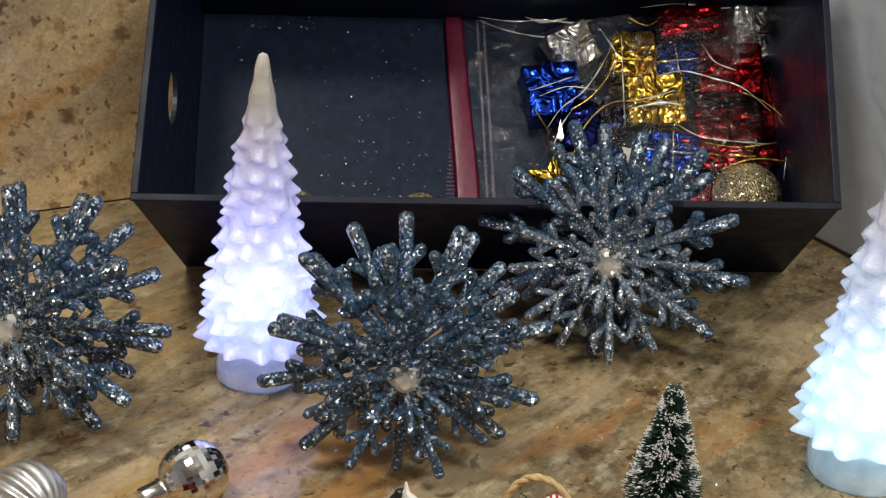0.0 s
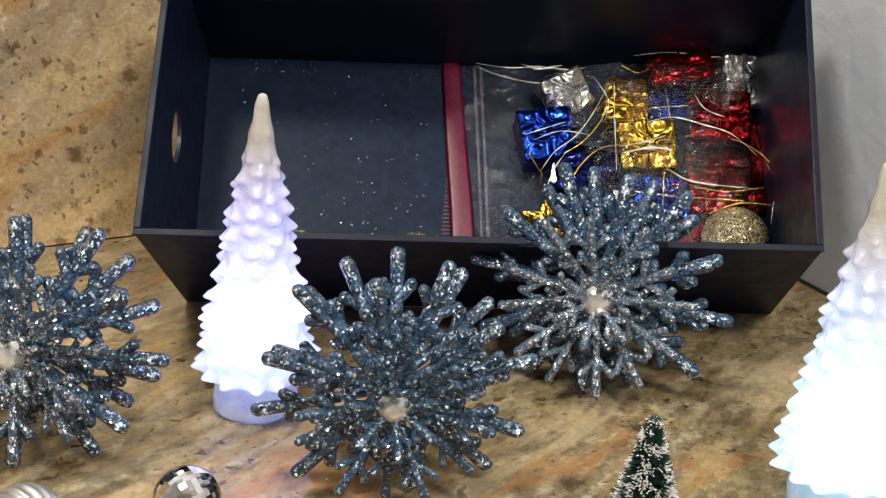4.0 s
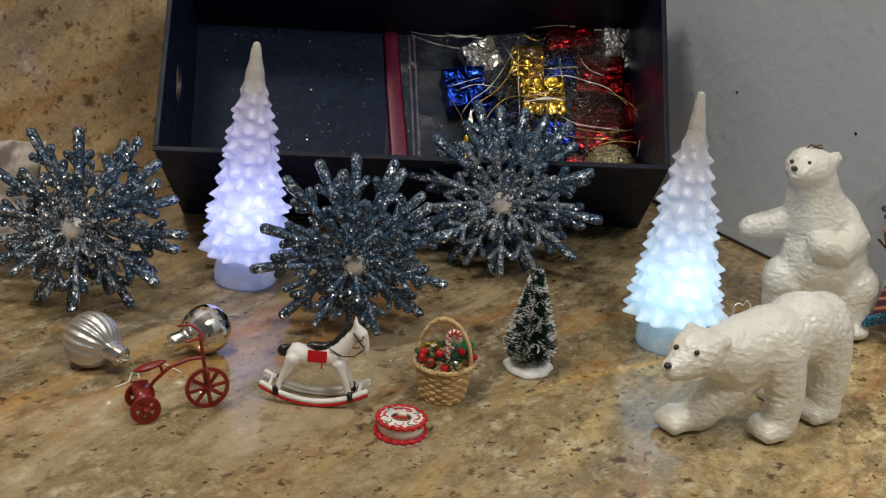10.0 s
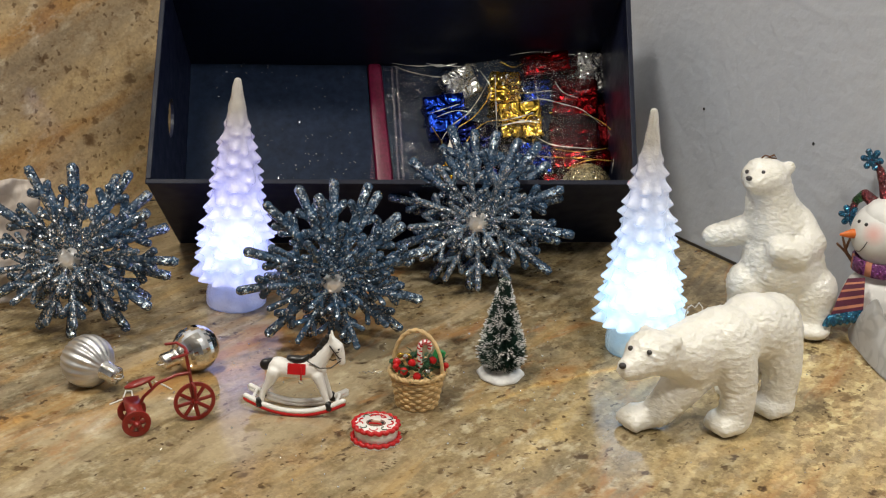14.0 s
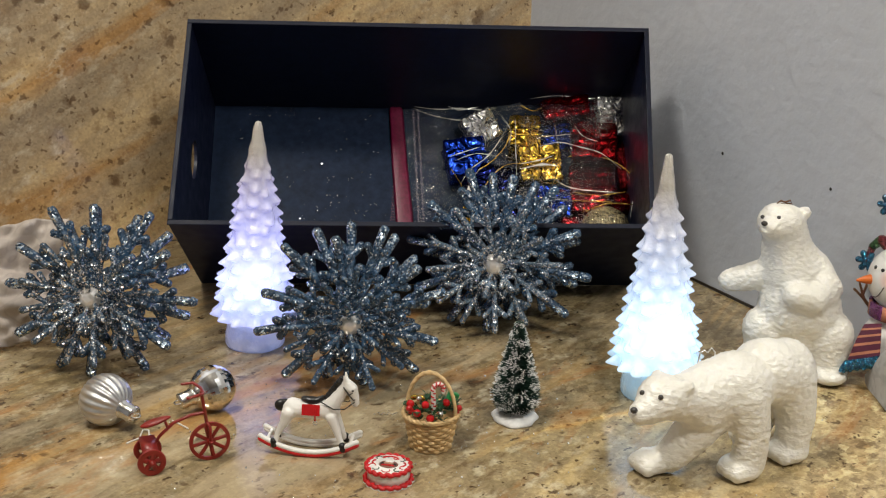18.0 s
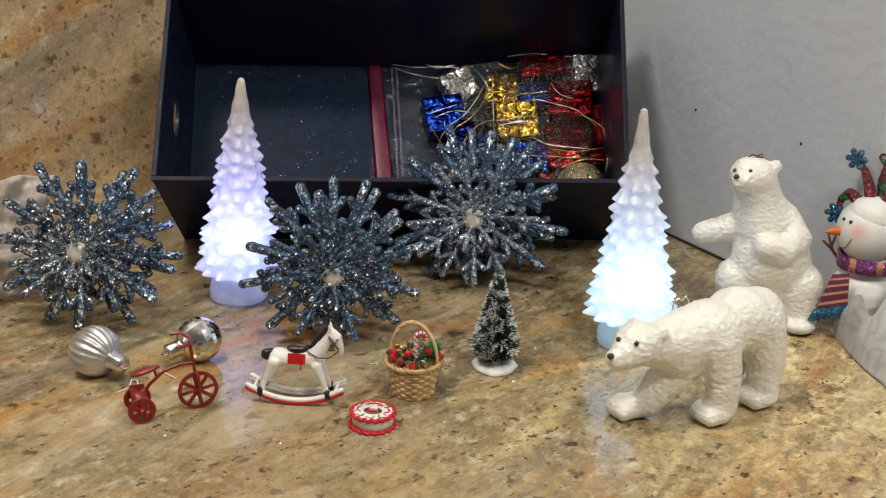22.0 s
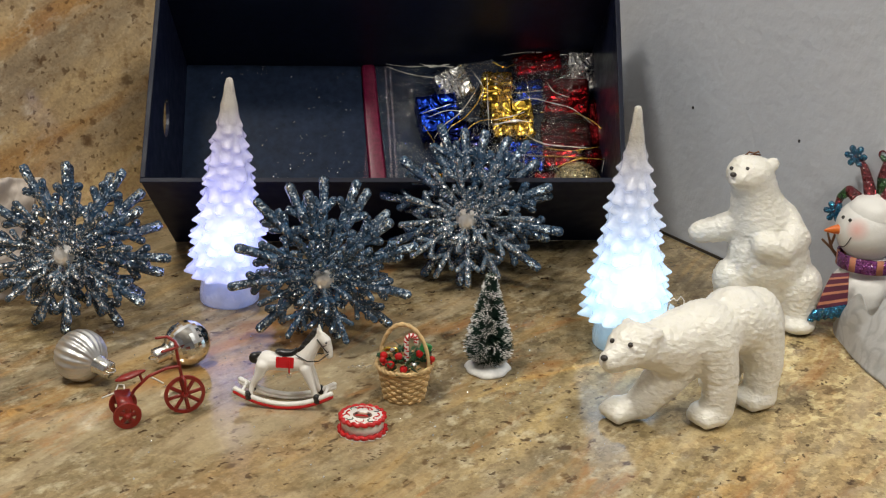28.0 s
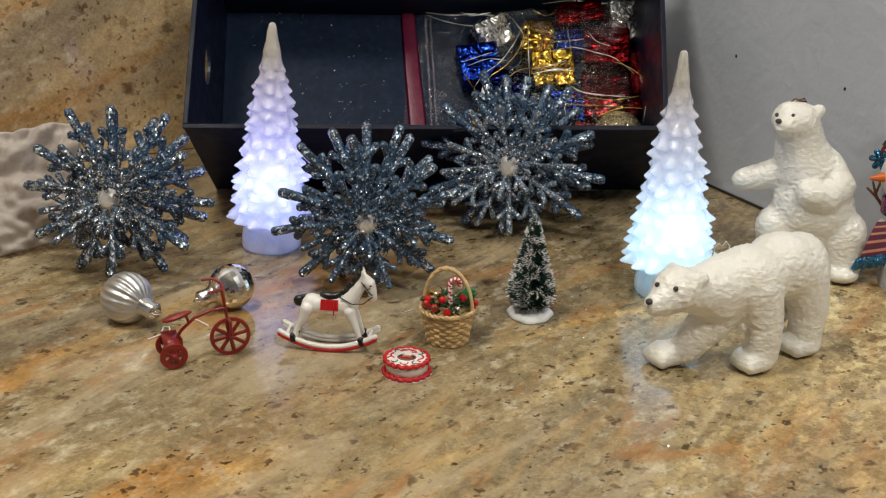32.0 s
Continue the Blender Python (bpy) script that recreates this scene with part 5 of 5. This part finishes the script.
def walking_bear():
    bm = bmesh.new()
    bm_ball((0.1628, 0.3465, 0.0548), (0.0150, 0.0138, 0.0130), bm)
    bm_tube([(0.1590, 0.3430, 0.0530), (0.1520, 0.3380, 0.0495), (0.1493, 0.3364, 0.0488)], [0.0118, 0.0088, 0.0072], 14, bm)
    bm_tube([(0.163, 0.3475, 0.0525), (0.176, 0.355, 0.0505), (0.194, 0.365, 0.0510)], [0.0112, 0.0145, 0.0190], 16, bm)
    bm_ball((0.188, 0.3590, 0.0430), (0.0140, 0.0140, 0.0125), bm)
    bm_ball((0.206, 0.3680, 0.0525), (0.0225, 0.0200, 0.0215), bm)
    bm_ball((0.226, 0.3820, 0.0565), (0.0220, 0.0195, 0.0205), bm)
    bm_ball((0.239, 0.390, 0.0520), (0.0185, 0.0200, 0.0225), bm)
    for points, radii in ((((0.200, 0.368, 0.047), (0.184, 0.363, 0.026), (0.172, 0.3628, 0.010)), (0.0165, 0.0122, 0.0098)),
                          (((0.210, 0.363, 0.050), (0.2165, 0.360, 0.028), (0.2165, 0.3605, 0.010)), (0.0158, 0.0108, 0.0100)),
                          (((0.241, 0.388, 0.050), (0.2470, 0.3855, 0.028), (0.2465, 0.3855, 0.010)), (0.0172, 0.0118, 0.0103)),
                          (((0.234, 0.402, 0.038), (0.232, 0.406, 0.020), (0.229, 0.406, 0.010)), (0.0140, 0.0110, 0.0095))):
        bm_tube(points, radii, 14, bm)
    for x, y, z in ((0.1620, 0.3635, 1.0), (0.2120, 0.3600, 1.10), (0.2440, 0.3845, 1.10), (0.2270, 0.4060, 1.0)):
        bm_ball((x, y, 0.0070), (0.0122 * z, 0.0110 * z, 0.0074), bm)
        for k in (-1, 0, 1):
            bm_ball((x - 0.0058 + 0.0030 * k, y - 0.0034 - 0.0050 * k, 0.0058), (0.0050, 0.0048, 0.0056), bm, u=10, v=8)
    for x, y in ((0.1752, 0.3425), (0.1605, 0.3565)):
        bm_ball((x, y, 0.0632), (0.0042, 0.0040, 0.0040), bm)
    figure("walking_polar_bear", bm, 0.0010, (((0.1452, 0.3322, 0.0524), (0.0021, 0.0021, 0.0018)), ((0.1592, 0.3335, 0.0600), 0.0015), ((0.1500, 0.3398, 0.0595), 0.0015)),
           "glazed white walking polar bear figure on the granite", "polar bear")


def standing_bear():
    bm = bmesh.new()
    bm_ball((0.2575, 0.512, 0.1090), (0.0160, 0.0148, 0.0132), bm)
    bm_tube([(0.255, 0.508, 0.1085), (0.2490, 0.5025, 0.1080), (0.2472, 0.5010, 0.1080)], [0.0110, 0.0078, 0.0066], 14, bm)
    bm_tube([(0.2610, 0.514, 0.107), (0.2640, 0.517, 0.092), (0.271, 0.519, 0.075)], [0.0142, 0.0168, 0.0222], 16, bm)
    bm_ball((0.272, 0.519, 0.067), (0.0215, 0.0205, 0.0225), bm)
    bm_ball((0.2755, 0.517, 0.050), (0.0262, 0.0225, 0.0300), bm)
    bm_ball((0.2835, 0.514, 0.047), (0.0225, 0.0205, 0.0240), bm)
    bm_ball((0.280, 0.521, 0.030), (0.0245, 0.0225, 0.0210), bm)
    bm_tube([(0.264, 0.520, 0.0735), (0.243, 0.525, 0.0655), (0.2310, 0.528, 0.0618)], [0.0125, 0.0096, 0.0082], 12, bm)
    bm_tube([(0.282, 0.517, 0.0765), (0.2905, 0.507, 0.0640), (0.281, 0.498, 0.0600), (0.268, 0.4965, 0.0640)], [0.0138, 0.0130, 0.0110, 0.0086], 12, bm)
    bm_ball((0.2880, 0.507, 0.0650), 0.0136, bm)
    bm_tube([(0.290, 0.516, 0.0360), (0.2995, 0.507, 0.0290), (0.3005, 0.507, 0.0080)], [0.0160, 0.0150, 0.0126], 16, bm)
    bm_ball((0.2985, 0.508, 0.0320), (0.0160, 0.0155, 0.0175), bm)
    bm_ball((0.2985, 0.501, 0.0066), (0.0128, 0.0135, 0.0066), bm)
    bm_tube([(0.266, 0.520, 0.0360), (0.2555, 0.516, 0.0320), (0.2550, 0.519, 0.0070)], [0.0165, 0.0155, 0.0105], 16, bm)
    bm_ball((0.2560, 0.516, 0.0330), (0.0158, 0.0150, 0.0160), bm)
    bm_ball((0.2535, 0.514, 0.0064), (0.0110, 0.0125, 0.0064), bm)
    bm_ball((0.2730, 0.512, 0.1160), (0.0048, 0.0038, 0.0048), bm)
    bm_ball((0.2500, 0.518, 0.1150), (0.0040, 0.0036, 0.0040), bm)
    figure("standing_polar_bear", bm, 0.0010, (((0.2436, 0.4976, 0.1118), (0.0022, 0.0022, 0.0017)), ((0.2532, 0.5008, 0.1150), 0.0015), ((0.2440, 0.5062, 0.1138), 0.0014)),
           "glazed white upright polar bear figure by the plaster wall", "polar bear")


walking_bear()
standing_bear()

# ---- snowman ornament ----
SNOWMAN_WHITE = plain("white_snowman_paint", (0.78, 0.77, 0.75), 0.4, vary=0.04, scale=500, relief=0.0004)
CARROT = plain("orange_paint", (0.65, 0.15, 0.02), 0.4)
PURPLE = glitter_material("purple_glitter", (0.10, 0.01, 0.10), (0.45, 0.12, 0.42))
ORANGE_CLOTH = plain("orange_stripe", (0.48, 0.19, 0.11), 0.6, vary=0.2, relief=0.0006)
PLUM = plain("plum_stripe", (0.085, 0.010, 0.032), 0.6, vary=0.25, relief=0.0006)
TEAL = glitter_material("teal_glitter", (0.005, 0.045, 0.11), (0.04, 0.24, 0.42))
TWIG = plain("brown_twig", (0.14, 0.06, 0.025), 0.6)
HAT_RED = glitter_material("wine_glitter", (0.09, 0.012, 0.02), (0.30, 0.05, 0.06))
HAT_GREEN = glitter_material("green_glitter", (0.01, 0.05, 0.02), (0.08, 0.22, 0.08))


def blushed_material(name, cheek, colour, pink):
    """White paint with a soft brushed-on blush round one spot."""
    n = Nodes(name)
    coords = n.tree.nodes.new("ShaderNodeTexCoord").outputs["Object"]
    off = n.add("ShaderNodeVectorMath", 1, "DISTANCE")
    n.tree.links.new(coords, off.node.inputs[0])
    off.node.inputs[1].default_value = cheek
    blush = n.ramp(n.math("MULTIPLY", off, 100.0), (0.15, 0.85), (0.95, 0.0))
    grain = n.ramp(n.noise(n.place(), 400.0, 3), (0.3, tuple(c * 0.95 for c in colour)), (0.7, colour))
    return n.finish(Base_Color=n.mix(blush, grain, pink), Roughness=0.4, Normal=n.bump(n.noise(n.place(), 500.0, 2), 0.3, 0.0004))


SNOWMAN_FACE = blushed_material("blushed_snowman_paint", (-0.002, -0.0225, 0.0755), (0.78, 0.77, 0.75), (0.78, 0.42, 0.38))


def snowman():
    m = Matrix.Translation((0.3450, 0.5150, 0)) @ pose(0, 0, 0, 0, 0, -40)
    man = empty("snowman_ornament", m, "white snowman ornament with jester hat and striped scarf", "ornament")
    bm = bm_ball((0, 0, 0.0235), (0.0250, 0.0240, 0.0245))
    bm_ball((0, 0, 0.046), (0.0165, 0.0165, 0.010), bm)
    part("body", melt(bm, 0.0013, 5), SNOWMAN_WHITE, man)
    part("head", bm_ball((-0.0025, 0, 0.0712), (0.0218, 0.0216, 0.0220), u=32, v=24), SNOWMAN_FACE, man)
    part("nose", bm_tube([(-0.0165, -0.0148, 0.0710), (-0.0202, -0.0176, 0.0704), (-0.0238, -0.0204, 0.0698)], [0.0036, 0.0026, 0.0010], 10), CARROT, man, "orange carrot nose")

    def on_face(turn, rise, proud=1.0):
        a, b = radians(turn), radians(rise)
        return Vector((-0.0025 + 0.0218 * proud * math.cos(b) * math.cos(a), 0.0216 * proud * math.cos(b) * math.sin(a), 0.0712 + 0.0220 * proud * math.sin(b)))

    for turn in (233, 253):
        part("eye", bm_ball(on_face(turn, 24), 0.0013, u=10, v=8), TOY_BLACK, man)
    smile = [on_face(230 + 33 * k / 10, -33 + 2 * (k / 10) + 26 * (k / 10) ** 2.5, 1.005) for k in range(11)]
    part("smile", bm_tube(smile, 0.00032, 6), TOY_BLACK, man)
    # scarf: a band of alternate blocks round the neck, and a hanging striped end with a fringe
    blocks = 28
    for k in range(blocks):
        pts = [(0.0192 * math.cos(a), 0.0188 * math.sin(a), 0.0500) for a in (2 * math.pi * (k + s / 5) / blocks for s in range(6))]
        part("scarf_block", bm_band(pts, 0.0052, 0.0016), PURPLE if k % 4 else ORANGE_CLOTH, man)
    back = m.inverted()
    top_a, top_b, low_a, low_b = (back @ Vector(p) for p in ((0.3165, 0.4975, 0.0450), (0.3268, 0.4945, 0.0470), (0.3062, 0.4915, 0.0190), (0.3262, 0.4872, 0.0250)))
    cuts = [0.0]
    for k in range(9):
        cuts.append(cuts[-1] + (0.148 if k % 2 == 0 else 0.065))
    for k in range(9):
        s, e = cuts[k], cuts[k + 1]
        sag = [Vector((0, 0, 0.0022 * math.sin(math.pi * f))) for f in (s, e)]
        part("scarf_stripe", bm_slab([top_a.lerp(low_a, s) + sag[0], top_a.lerp(low_a, e) + sag[1], top_b.lerp(low_b, e) + sag[1], top_b.lerp(low_b, s) + sag[0]], 0.0016), PLUM if k % 2 == 0 else ORANGE_CLOTH, man, smooth=False)
    for k in range(11):
        p = low_a.lerp(low_b, k / 10)
        part("fringe", bm_tube([p + Vector((0, -0.0004, 0.0010)), p + Vector((-0.0014, -0.0012, -0.0028)), p + Vector((-0.0026, -0.0016, -0.0054 - 0.0010 * (k % 2)))], [0.0016, 0.0017, 0.0013], 7), TEAL, man, "teal glitter fringe")
    for out, base in ((Vector((-0.92, -0.38, 0)), Vector((-0.0205, 0.002, 0.044))), (Vector((0.92, 0.38, 0)), Vector((0.0205, 0.0085, 0.045)))):
        up = Vector((0, 0, 1))
        part("twig_arm", bm_tube([base, base + out * 0.006 + up * 0.007, base + out * 0.010 + up * 0.018], [0.0013, 0.0012, 0.0008], 6), TWIG, man)
        part("twig_finger", bm_tube([base + out * 0.006 + up * 0.007, base + out * 0.013 + up * 0.013], 0.0009, 6), TWIG, man)
        part("twig_finger", bm_tube([base + out * 0.007 + up * 0.009, base + out * 0.005 + up * 0.018], 0.0009, 6), TWIG, man)
    # jester hat: a cap with curled horns in bands, each ending in a glitter flower
    part("cap", bm_lathe([(0.0178, 0.0815), (0.0172, 0.0870), (0.0125, 0.0928), (0.006, 0.0955), (0, 0.0962)], 24), SNOWMAN_WHITE, man)
    horns = [[(-0.012, 0, 0.090), (-0.020, 0.002, 0.094), (-0.026, 0.003, 0.088), (-0.0285, 0.003, 0.077)],
             [(-0.004, 0, 0.094), (-0.008, 0.002, 0.103), (-0.012, 0.002, 0.112), (-0.018, 0.001, 0.119)],
             [(0.003, 0.004, 0.094), (0.000, 0.006, 0.106), (0.002, 0.006, 0.118), (-0.002, 0.006, 0.120)],
             [(0.006, 0, 0.093), (0.010, 0.001, 0.105), (0.017, 0, 0.111), (0.025, -0.002, 0.108)]]
    for k, horn in enumerate(horns):
        pts = [Vector(p) for p in horn]
        for i in range(3):
            part("hat_band", bm_tube([pts[i], pts[i].lerp(pts[i + 1], 0.5), pts[i + 1]], [0.0044 - 0.0009 * i, 0.0041 - 0.0009 * i, 0.0036 - 0.0009 * i], 10), (HAT_RED, HAT_RED, HAT_GREEN, HAT_RED)[(k + 2 * i) % 4], man)
        if k == 2:
            part("hat_loop", bm_tube(arc(pts[-1] + Vector((0, 0, 0.002)), 0.0025, 0, 330, 10), 0.0007, 6, closed=True), HAT_RED, man)
            continue
        for j in range(6):
            a = 2 * math.pi * j / 6
            part("flower_petal", bm_tube([pts[-1], pts[-1] + Vector((0.0058 * math.cos(a), -0.001, 0.0058 * math.sin(a)))], [0.0016, 0.0023], 7), TEAL, man, "teal glitter flower petal")
    return man


def bm_band(points, half, thick):
    """An upright strip round the z axis through points."""
    bm = bmesh.new()
    rows = []
    for p in points:
        p = Vector(p)
        out = Vector((p.x, p.y, 0)).normalized() * thick
        rows.append([bm.verts.new(p + Vector((0, 0, -half))), bm.verts.new(p + Vector((0, 0, half))), bm.verts.new(p + out + Vector((0, 0, half * 0.9))), bm.verts.new(p + out + Vector((0, 0, -half * 0.9)))])
    for one, two in zip(rows, rows[1:]):
        for k in range(4):
            bm.faces.new((one[k], two[k], two[(k + 1) % 4], one[(k + 1) % 4]))
    bm.faces.new(rows[0])
    bm.faces.new(rows[-1][::-1])
    bmesh.ops.recalc_face_normals(bm, faces=bm.faces)
    return bm


snowman()


# ---- tissue and gauze ----
def tissue_material(name, tint, pattern):
    n = Nodes(name)
    where = n.place()
    swirl = n.noise(where, 50.0, 0, 0.5, 1.6)
    tone = n.mix(n.math("MULTIPLY", n.ramp(swirl, (0.40, 0.0), (0.47, 1.0), (0.54, 1.0), (0.61, 0.0)), pattern), tint, tuple(c * 0.83 for c in tint))
    return n.finish(Base_Color=tone, Roughness=0.65, Transmission_Weight=0.0, Normal=n.bump(n.noise(where, 160.0, 4), 0.5, 0.0012))


def crumpled_sheet(name, corners, rows, cols, amount, seed, material, label, category, scale=30.0):
    """A creased sheet between four corners, with a little thickness."""
    a, b, c, d = (Vector(p) for p in corners)
    bm = bmesh.new()
    n = (b - a).cross(d - a).normalized()
    grid = []
    for i in range(rows + 1):
        line = []
        for j in range(cols + 1):
            u, v = j / cols, i / rows
            p = a.lerp(b, u).lerp(d.lerp(c, u), v)
            q = p * scale + Vector((seed, 0, 0))
            p = p + n * amount * (abs(noise.noise(q)) + 0.5 * abs(noise.noise(q * 2.4)) + 0.2 * noise.noise(q * 6)) + noise.noise_vector(q * 0.8) * amount * 0.5
            p.z = max(p.z, 0.0012)
            line.append(bm.verts.new(p))
        grid.append(line)
    for i in range(rows):
        for j in range(cols):
            bm.faces.new((grid[i][j], grid[i][j + 1], grid[i + 1][j + 1], grid[i + 1][j]))
    ob = part(name, bm, material)
    thick = ob.modifiers.new("thickness", "SOLIDIFY")
    thick.thickness = 0.0006
    return tagged(ob, label, category)


TISSUE = tissue_material("white_tissue", (0.46, 0.40, 0.355), 0.75)
GAUZE = tissue_material("patterned_white_gauze", (0.50, 0.497, 0.495), 1.0)
crumpled_sheet("tissue_paper", ((-0.36, 0.470, 0.001), (-0.222, 0.520, 0.001), (-0.228, 0.545, 0.078), (-0.36, 0.53, 0.085)), 60, 70, 0.026, 3, TISSUE, "crumpled white tissue paper lying on the granite", "tissue paper", 21.0)


def gauze_wrap():
    """A draped sheet between a foot line on the granite and a folded upper edge."""
    foot = [Vector(p) for p in ((0.3240, 0.5050, 0.0060), (0.3228, 0.4950, 0.0015), (0.3239, 0.4724, 0.0012), (0.3256, 0.4451, 0.0012), (0.3309, 0.4196, 0.0012), (0.3351, 0.3876, 0.0012), (0.3500, 0.3450, 0.0012))]
    edge = [Vector(p) for p in ((0.3236, 0.4970, 0.0120), (0.3243, 0.4640, 0.0440), (0.3320, 0.4560, 0.0320), (0.3443, 0.4600, 0.0530), (0.3676, 0.4700, 0.0840), (0.4000, 0.4700, 0.1080), (0.4500, 0.4500, 0.1200))]
    cols, rows = 72, 48

    def along(points, u):
        k = min(len(points) - 2, int(u * (len(points) - 1)))
        s = u * (len(points) - 1) - k
        a, b, c, d = points[max(k - 1, 0)], points[k], points[k + 1], points[min(k + 2, len(points) - 1)]
        return 0.5 * ((2 * b) + (c - a) * s + (2 * a - 5 * b + 4 * c - d) * s * s + (3 * b - a - 3 * c + d) * s ** 3)

    bm = bmesh.new()
    grid = []
    for j in range(rows + 1):
        v = j / rows
        line = []
        for i in range(cols + 1):
            u = i / cols
            p = along(foot, u).lerp(along(edge, u), v)
            q = p * 26 + Vector((8, 0, 0))
            belly = math.sin(math.pi * v)
            p += Vector((-0.35, -0.85, 0.25)) * (0.007 * belly * min(1, u * 3) + 0.0045 * belly * noise.noise(q) + 0.002 * noise.noise(q * 2.7))
            p.z = max(p.z, 0.0012)
            line.append(bm.verts.new(p))
        grid.append(line)
    for j in range(rows):
        for i in range(cols):
            bm.faces.new((grid[j][i], grid[j][i + 1], grid[j + 1][i + 1], grid[j + 1][i]))
    ob = part("gauze_wrap", bm, GAUZE)
    thick = ob.modifiers.new("thickness", "SOLIDIFY")
    thick.thickness = 0.0006
    tagged(ob, "white gauze wrap with a pale swirl pattern beside the snowman", "gauze wrap")


gauze_wrap()

STRING = plain("white_string", (0.75, 0.72, 0.66), 0.5)


def string_loop(points, name, label):
    tagged(part(name, bm_tube(points, 0.0005, 6), STRING), label, "hanging loop", "loose hanging loops")


string_loop([(-0.1327, 0.3835, 0.0006), (-0.1342, 0.3885, 0.001), (-0.1378, 0.3888, 0.001), (-0.1372, 0.3785, 0.0006), (-0.1400, 0.3750, 0.0006), (-0.1428, 0.3714, 0.0006)], "hanging_loop", "short white hanging thread lying on the granite")
string_loop([(-0.1235, 0.4035, 0.0006), (-0.1190, 0.4000, 0.0007), (-0.1150, 0.3965, 0.0007), (-0.1117, 0.3936, 0.0006)], "hanging_loop", "short white hanging thread lying on the granite")


def twine_loop():
    """A tuft of brown twine on the upright bear's head and a silver loop on the walking bear's back."""
    pts = [(0.2540, 0.513, 0.1212), (0.2560, 0.512, 0.1236), (0.2590, 0.511, 0.1230), (0.2620, 0.512, 0.1240), (0.2640, 0.513, 0.1216), (0.2600, 0.512, 0.1218), (0.2570, 0.512, 0.1214)]
    tagged(part("twine_loop", bm_tube(pts, 0.0006, 6), TWIG), "short brown twine loop on the upright bear's head", "hanging loop")
    pts = [(0.1850, 0.3735, 0.0635), (0.1862, 0.3755, 0.0695), (0.1885, 0.3760, 0.0712), (0.1905, 0.3755, 0.0700), (0.1925, 0.3755, 0.0730), (0.1945, 0.3750, 0.0705), (0.1940, 0.3740, 0.0660)]
    tagged(part("twine_loop", bm_tube(pts, 0.0005, 6), SILVER), "short silver thread loop on the walking bear's back", "hanging loop")


twine_loop()


def wire_hook(x, y, turn):
    """A coiled silver wire hanger lying on the counter."""
    pts = [(0.0008 * math.cos(k * 1.3), 0.0008 * math.sin(k * 1.3), 0.0007 * k) for k in range(14)]
    ob = part("wire_hook", bm_tube([(p[2] + 0.0, p[0], p[1] + 0.0011) for p in pts] + [(0.0105, 0.0, 0.0011), (0.0125, 0.001, 0.0011)], 0.00028, 6), SILVER)
    ob.matrix_basis = pose(x, y, 0, 0, 0, turn)
    tagged(ob, "small coiled silver wire hanger on the granite", "hanging loop")


wire_hook(0.0, 0.4235, 8)
